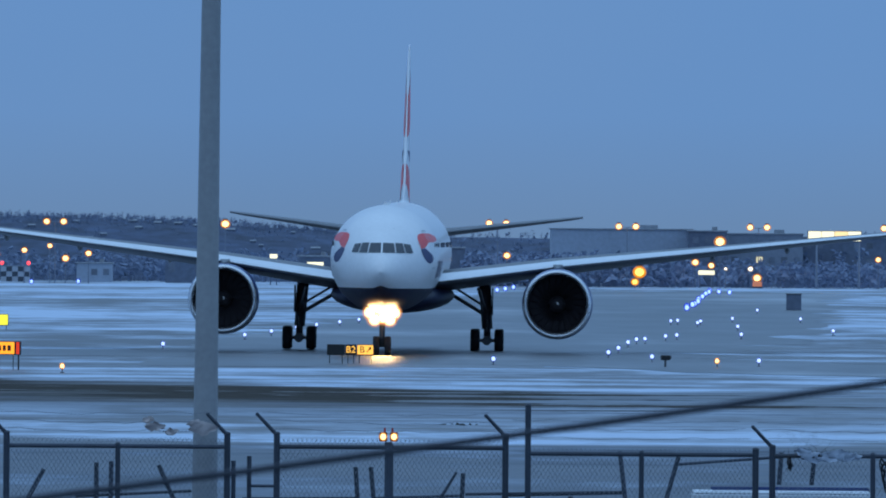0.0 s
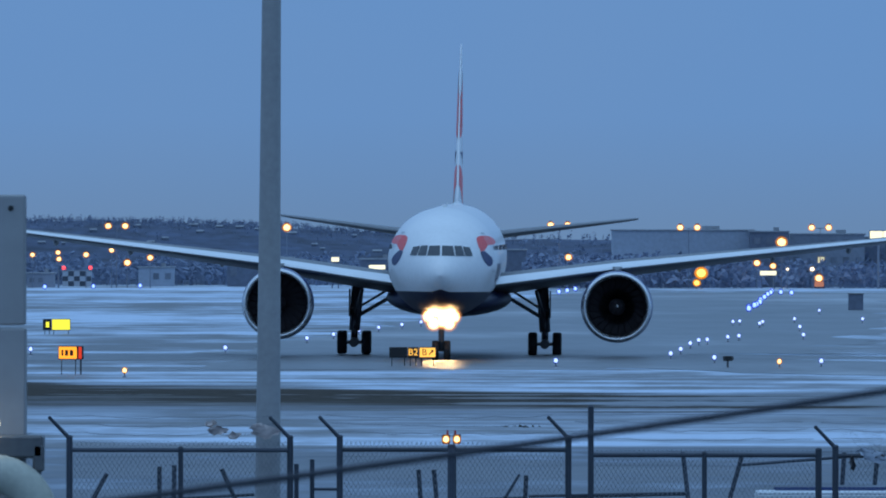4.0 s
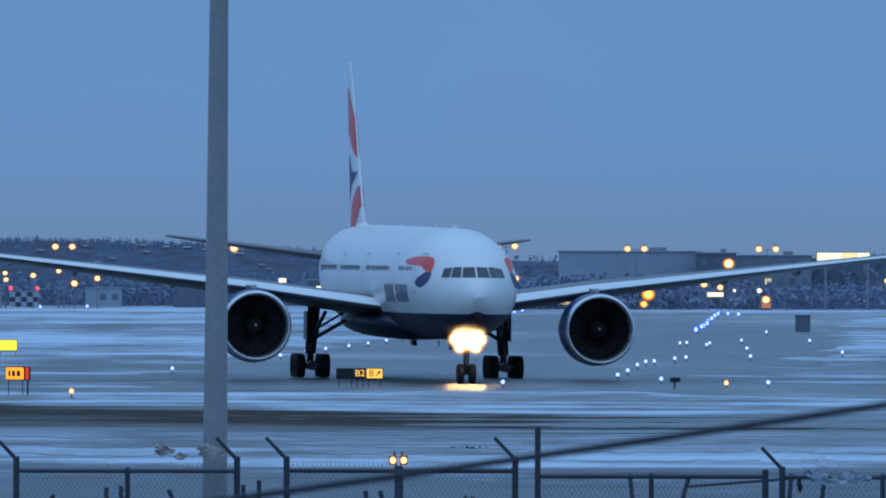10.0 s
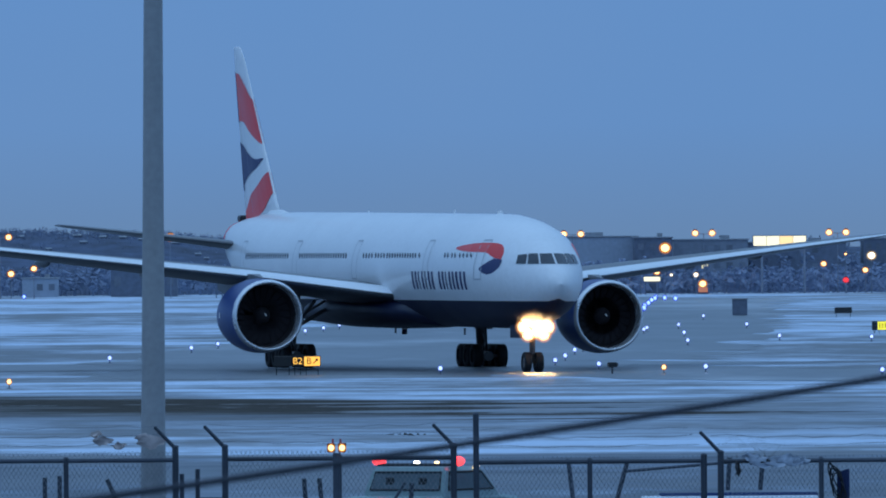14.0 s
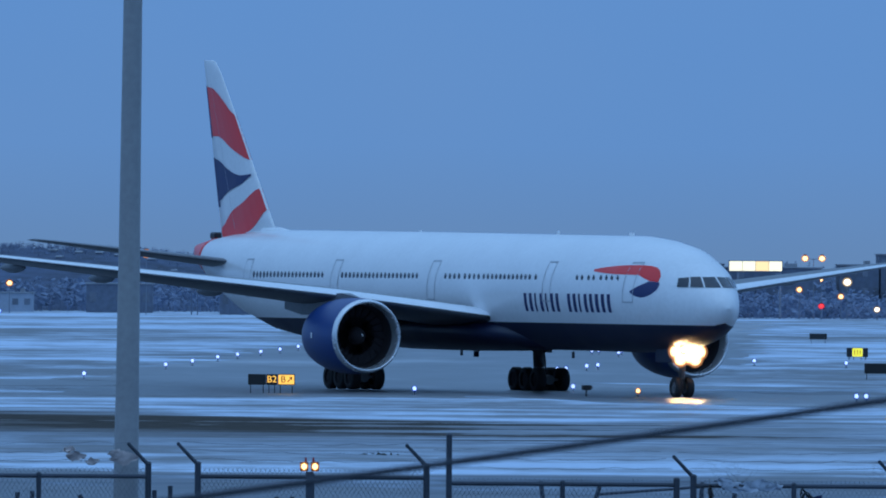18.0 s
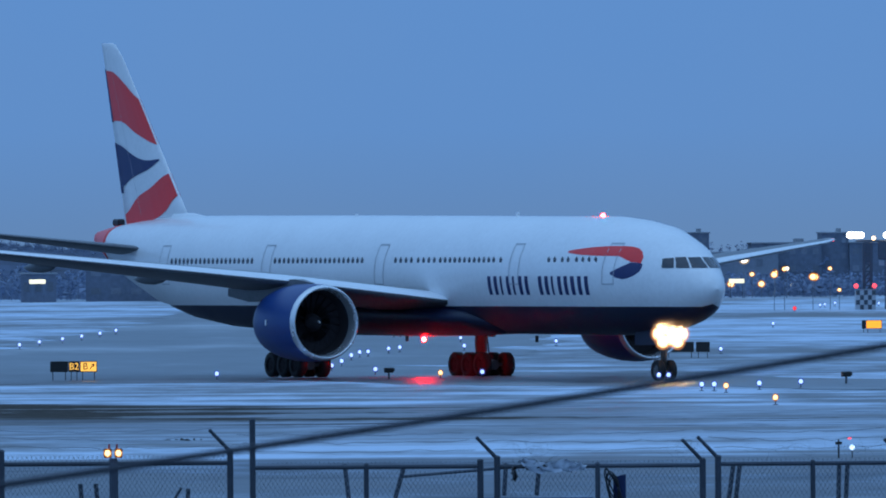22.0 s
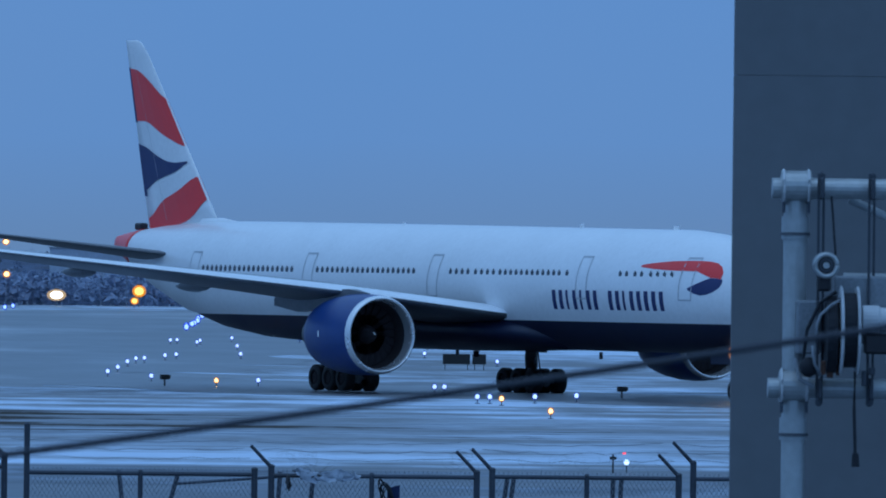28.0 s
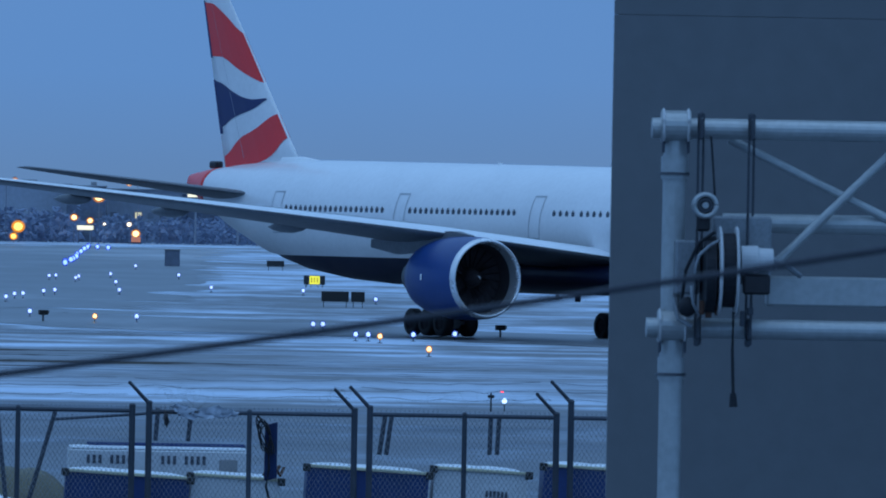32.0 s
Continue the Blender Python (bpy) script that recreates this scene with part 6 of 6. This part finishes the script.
lower = [bm.verts.new((x, y, 0)) for x, y in ((BX + 0.02, BYF + 0.05), (BX + 12, BYF + 0.05), (BX + 12, BYF + 10), (BX + 1.6, BYF + 10), (BX + 0.05, BYF + 0.3))]
upper = [bm.verts.new((v.co.x, v.co.y, 14.0)) for v in lower]
skin(bm, [lower, upper])
part("core", bm, WALLGREY, wall)
z_seams = (0.0, 4.1, 8.30, 12.4, 14.0)
for i in range(5):
    for z0, z1 in zip(z_seams, z_seams[1:]):
        bm = bmesh.new()
        box(bm, BX + 1.2 + 2.4 * i, BYF + 0.02, (z0 + z1) / 2, 2.399, 0.05, z1 - z0 - 0.0015, None, 0.0008)
        part("cladding_panel", bm, WALLGREY, wall)

PY = 60.0
rig = thing("pipe_frame", "white steel pipe frame with clamps and diagonal braces", "pipe frame", pose(0, PY, 0))
bm = bmesh.new()
rod(bm, (3.975, 0, 0), (3.975, 0, 7.74), 0.051, None, 20)
upright = part("upright", bm, PIPEWHITE, rig)
bm = bmesh.new()
rod(bm, (8.1, 0, 0), (8.1, 0, 7.74), 0.051, None, 20)
part("upright", bm, PIPEWHITE, rig)
for z, x0, r in ((7.775, 3.87, 0.046), (6.89, 3.86, 0.044)):
    bm = bmesh.new()
    rod(bm, (x0, -0.02, z), (8.2, -0.02, z), r, None, 18)
    part("cross_pipe", bm, PIPEWHITE, rig)
bm = bmesh.new()
rod(bm, (4.2, 0.1, 7.36), (8.2, 0.1, 7.36), 0.043, None, 16)
part("cross_pipe", bm, PIPEWHITE, rig)
bm = bmesh.new()
box(bm, 6.3, 0.12, 7.06, 3.8, 0.12, 0.135, None, 0.01)
part("cross_beam", bm, PIPEWHITE, rig, "white box beam")
for a, b in (((4.22, 7.73), (5.12, 7.30)), ((4.42, 7.17), (5.02, 7.76)), ((5.05, 7.73), (5.95, 7.30)), ((5.25, 7.17), (5.85, 7.76))):
    bm = bmesh.new()
    y_ = 0.06 if a[1] > b[1] else 0.015
    rod(bm, (a[0], y_, a[1]), (b[0], y_, b[1]), 0.02, None, 10)
    part("brace", bm, PIPEWHITE, rig)
for z in (7.60, 6.71):
    bm = bmesh.new()
    rod(bm, (3.975, 0, z - 0.05), (3.975, 0, z + 0.05), 0.06, None, 20)
    part("collar", bm, PIPEWHITE, upright)
    bm = bmesh.new()
    rod(bm, (3.975, 0, z - 0.032), (3.975, 0, z - 0.020), 0.070, 0.066, 20)
    part("flange_ring", bm, CLAMP, upright, "dark flange ring")
for z in (7.775, 6.89):
    bm = bmesh.new()
    rod(bm, (3.91, -0.03, z + 0.01), (4.04, -0.03, z + 0.01), 0.068, None, 20)
    ball(bm, 3.975, -0.01, z + 0.03, 0.066, 1.0, 1.0, 0.75)
    part("elbow_clamp", bm, PIPEWHITE, upright, "pipe clamp")
    for x in (3.92, 4.03):
        bm = bmesh.new()
        tube(bm, [(x, -0.03 + 0.072 * math.cos(a), z + 0.008 + 0.074 * math.sin(a)) for a in [math.pi * 2 * k / 16 for k in range(17)]], 0.006, 6)
        part("u_bolt", bm, WHITEBOX, upright, "bright u-bolt")
        bm = bmesh.new()
        rod(bm, (x, -0.06, z - 0.11), (x, -0.06, z - 0.05), 0.008, None, 6)
        part("bolt", bm, GALV, upright)

winch = thing("hoist_winch", "grey electric hoist winch clamped to a pipe frame", "winch", pose(-0.026, PY - 0.12, 0))
for x in (4.105, 4.33):
    bm = bmesh.new()
    rod(bm, (x - 0.008, 0, 6.82), (x - 0.008, 0, 7.84), 0.006, None, 8)
    rod(bm, (x + 0.02, 0.09, 6.82), (x + 0.02, 0.09, 7.84), 0.006, None, 8)
    for z in (7.775, 6.89):
        box(bm, x + 0.006, 0.03, z, 0.02, 0.15, 0.098, None, 0.008)
    for z in (6.83, 7.83):
        box(bm, x, 0, z, 0.024, 0.03, 0.036, None, 0.006)
    part("clamp_rod", bm, CLAMP, winch, "dark clamp rod")
bm = bmesh.new()
box(bm, 4.30, 0.05, 7.24, 0.26, 0.06, 0.3, None, 0.01)
box(bm, 4.06, 0.05, 7.16, 0.11, 0.08, 0.24, None, 0.01)
part("mount_plate", bm, WINCHGREY, winch, "grey mount plate")
for x in (4.193, 4.266):
    bm = bmesh.new()
    lathe(bm, [(-0.006, 0.03), (-0.006, 0.19), (0.0, 0.198), (0.006, 0.19), (0.006, 0.03)], 36, Matrix.Translation((x, -0.1, 7.15)), True)
    part("drum_flange", bm, WHITEBOX, winch, "pale drum flange")
bm = bmesh.new()
lathe(bm, [(4.2, 0.02), (4.2, 0.165), (4.26, 0.165), (4.26, 0.02)], 30, Matrix.Translation((0, -0.1, 7.15)), True)
part("drum", bm, CABLE, winch, "dark drum of wound cable")
bm = bmesh.new()
lathe(bm, [(4.13, 0.02), (4.13, 0.17), (4.175, 0.17), (4.175, 0.02)], 30, Matrix.Translation((0, -0.06, 7.13)), True)
part("brake_disc", bm, CABLE, winch, "dark brake disc")
bm = bmesh.new()
lathe(bm, [(4.29, 0.02), (4.29, 0.06), (4.36, 0.062), (4.37, 0.052), (4.43, 0.05), (4.435, 0.02)], 22, Matrix.Translation((0, -0.08, 7.2)), True)
part("motor", bm, WHITEBOX, winch, "pale grey motor")
bm = bmesh.new()
box(bm, 4.36, -0.06, 7.09, 0.12, 0.08, 0.09, None, 0.01)
part("gear_box", bm, DARKMETAL, winch, "dark gear box")
bm = bmesh.new()
lathe(bm, [(-0.03, 0.01), (-0.03, 0.055), (-0.01, 0.06), (0.01, 0.045), (0.03, 0.06), (0.03, 0.01)], 22, Matrix.Translation((4.125, -0.09, 7.435)) @ Matrix.Rotation(math.pi / 2, 4, "Z"), True)
pulley = part("pulley", bm, WINCHGREY, winch, "grey pulley disc")
bm = bmesh.new()
tube(bm, [(4.125 + 0.048 * math.cos(a), -0.125, 7.435 + 0.048 * math.sin(a)) for a in [2 * math.pi * k / 28 for k in range(29)]], 0.011, 8)
part("pulley_rim", bm, PIPEWHITE, pulley, "pale pulley rim", True)
bm = bmesh.new()
lathe(bm, [(0.118, 0.016), (0.126, 0.018), (0.126, 0.034), (0.118, 0.036)], 22, Matrix.Translation((4.125, 0, 7.435)) @ Matrix.Rotation(-math.pi / 2, 4, "Z"))
part("groove", bm, CLAMP, pulley, "dark ring round the hub", True)
bm = bmesh.new()
rod(bm, (4.125, -0.135, 7.435), (4.125, -0.11, 7.435), 0.014, 0.017, 14)
part("hub", bm, PIPEWHITE, pulley, "pale hub")
bm = bmesh.new()
box(bm, 4.12, -0.05, 7.36, 0.06, 0.08, 0.08, None, 0.01)
part("pulley_block", bm, DARKMETAL, winch)
for pts, r in ((((4.15, -0.05, 7.74), (4.16, -0.07, 7.6), (4.168, -0.09, 7.48)), 0.006), (((4.245, -0.3, 6.97), (4.243, -0.3, 6.8), (4.25, -0.3, 6.6)), 0.008), (((4.0, -0.02, 7.02), (4.02, -0.05, 6.93), (4.08, -0.06, 6.9)), 0.012), (((4.03, -0.06, 7.0), (4.045, -0.1, 7.15), (4.1, -0.12, 7.27), (4.17, -0.14, 7.32)), 0.008), (((4.43, -0.1, 7.2), (4.5, -0.08, 7.17), (4.56, 0.0, 7.13)), 0.012)):
    bm = bmesh.new()
    tube(bm, pts, r, 6)
    part("cord", bm, CABLE if r < 0.012 else WINCHGREY, winch)
for pts in (((4.08, -0.2, 7.12), (4.082, -0.2, 7.17), (4.096, -0.2, 7.215), (4.143, -0.2, 7.26), (4.19, -0.2, 7.287)), ((4.064, -0.2, 7.08), (4.066, -0.2, 7.04), (4.074, -0.2, 7.0), (4.1, -0.18, 6.95))):
    bm = bmesh.new()
    tube(bm, pts, 0.007, 8)
    part("hose", bm, WINCHGREY, winch, "grey thin hose", True)
bm = bmesh.new()
rod(bm, (4.25, -0.3, 6.61), (4.252, -0.3, 6.55), 0.014, 0.019, 8)
part("plug", bm, CABLE, winch, "black cord end")
bm = bmesh.new()
ball(bm, 4.055, -0.08, 6.985, 0.045, 0.9, 0.8, 1.0)
part("grease_cup", bm, CABLE, winch, "black rubber boot", True)
rng = random.Random(17)
for x in (4.12, 4.15, 4.185, 4.27, 4.3, 4.335):
    bm = bmesh.new()
    w_, h_ = rng.uniform(0.014, 0.03), rng.uniform(0.03, 0.07)
    box(bm, x, -0.07, 6.955 + rng.uniform(-0.02, 0.03), w_, 0.05, h_, None, 0.004)
    part("bracket", bm, RUST if rng.random() < 0.5 else CLAMP, winch, "small worn bracket")

# poles that carry the overhead cable
for x, z in ((-2.52, 6.985), (3.08, 7.82)):
    ob = thing("cable_pole", "plain weathered timber pole carrying a cable", "utility pole", pose(x, 14.0, 0), "cable poles")
    bm = bmesh.new()
    rod(bm, (0, 0.08, 0), (0, 0.08, z + 0.3), 0.08, 0.06, 14)
    part("shaft", bm, TIMBER, ob)
    bm = bmesh.new()
    rod(bm, (0, 0.06, z), (0, -0.01, z), 0.012, None, 8)
    part("insulator", bm, CABLE, ob)
# overhead cable that hangs across the view
ob = thing("overhead_cable", "black overhead cable hanging in a slack curve", "cable")
bm = bmesh.new()
tube(bm, [(x, 14.0, 7.2634 + 0.142 * x + 0.0125 * x * x) for x in [-2.52 + 0.14 * k for k in range(41)]], 0.0037, 8)
part("sheath", bm, LINE, ob, "", True)

# square post with a lamp and a white duct bend beside the camera's stand
ob = thing("square_post", "pale grey square metal post with a small hole near its top", "post", pose(-2.02, PY, 0))
bm = bmesh.new()
box(bm, 0, 0, 3.52, 0.21, 0.21, 7.04, None, 0.008)
part("lower_post", bm, POLEGREY, ob)
bm = bmesh.new()
box(bm, 0, 0, 7.342, 0.205, 0.205, 0.576, None, 0.008)
up = part("upper_post", bm, POLEGREY, ob)
bm = bmesh.new()
rod(bm, (0.04, -0.107, 7.57), (0.04, -0.10, 7.57), 0.012, None, 10)
part("hole", bm, SIGNBLACK, up, "dark drilled hole")
ob = thing("duct_bend", "white painted round duct bend with a dark bracket", "duct", pose(-2.05, PY - 0.4, 0))
bm = bmesh.new()
tube(bm, [(0.205 * math.cos(a), 0, 6.2 + 0.205 * math.sin(a)) for a in [math.pi * k / 16 for k in range(17)]], 0.085, 20)
bend = part("bend", bm, DUCTCREAM, ob, "", True)
for x in (-0.205, 0.205):
    bm = bmesh.new()
    rod(bm, (x, 0, 0), (x, 0, 6.2), 0.085, None, 20)
    part("duct", bm, DUCTCREAM, ob, "", True)
bm = bmesh.new()
box(bm, 0.12, 0.2, 6.52, 0.2, 0.3, 0.1, None, 0.01)
box(bm, 0.2, 0.1, 6.47, 0.05, 0.1, 0.12, None, 0.008)
part("bracket", bm, STEEL, ob, "dark bracket")
bm = bmesh.new()
ball(bm, -0.005, 0.05, 6.62, 0.035)
part("lamp", bm, WHITELAMP, ob, "small white lamp", True)


# the airliner's way: seconds, place of the main wheels, heading
PLANE_ROWS = [
    (0, -0.22, 793.21, -91.14), (3, -0.48, 784.09, -91.07), (6, -0.62, 775.95, -89.51), (9, -0.26, 769.43, -86),
    (10, 0.03, 767.24, -84.05), (11, 0.4, 764.3, -82.25), (13, 1.5, 757.48, -78.25), (14, 2.38, 753.41, -75.7),
    (14.5, 2.81, 751.49, -74.45), (17, 5.56, 742.78, -68.78), (20, 10.47, 731.01, -65.23), (21, 12.4, 726.97, -64.61),
    (23, 16.43, 718.54, -64.22), (25, 20.79, 709.6, -63.88), (28, 27.80, 695.33, -63.62), (30, 32.79, 685.03, -63.38), (31, 35.33, 679.90, -63.15), (32, 37.94, 674.74, -62.92),
]


TRUCK_ROWS = [(0, -80.2, 179, 61), (10, -24.6, 279.5, 61), (12, -10.6, 304.8, 61), (12.5, -6.6, 312, 61), (13, -3.86, 317.3, 61), (13.5, -0.75, 322.6, 61), (14, 2.18, 328, 61), (14.5, 5.1, 333.4, 61), (16.5, 16.8, 354.6, 61), (32, 108, 519, 61)]


def spin_rows(x, y, z, r):
    """A wheel's poses on the airliner, rolled by the way it has gone."""
    ts = [q[0] for q in PLANE_ROWS]
    out, gone, last = [], 0.0, None
    for k in range(321):
        t = k / 10
        p = Vector((float(np.interp(t, ts, [q[1] for q in PLANE_ROWS])), float(np.interp(t, ts, [q[2] for q in PLANE_ROWS]))))
        gone += (p - last).length if last is not None else 0.0
        last = p
        out.append((t, pose(x, y, z, 0, math.degrees(gone / r), 0)))
    return out


def motions():
    # it leans a little with the fall of the pavement
    lean = -0.55
    walk(plane, [(t, pose(x, y, 0.0, lean, 0, h)) for t, x, y, h in PLANE_ROWS])
    walk(truck, [(t, pose(x, y, 0, 0, 0, h)) for t, x, y, h in TRUCK_ROWS])
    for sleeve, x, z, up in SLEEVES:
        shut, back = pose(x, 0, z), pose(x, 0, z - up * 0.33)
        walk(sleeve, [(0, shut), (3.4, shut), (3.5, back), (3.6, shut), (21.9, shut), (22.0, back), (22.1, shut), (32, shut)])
    for tyre, r in WHEELS:
        walk(tyre, spin_rows(*tyre.location, r))


motions()
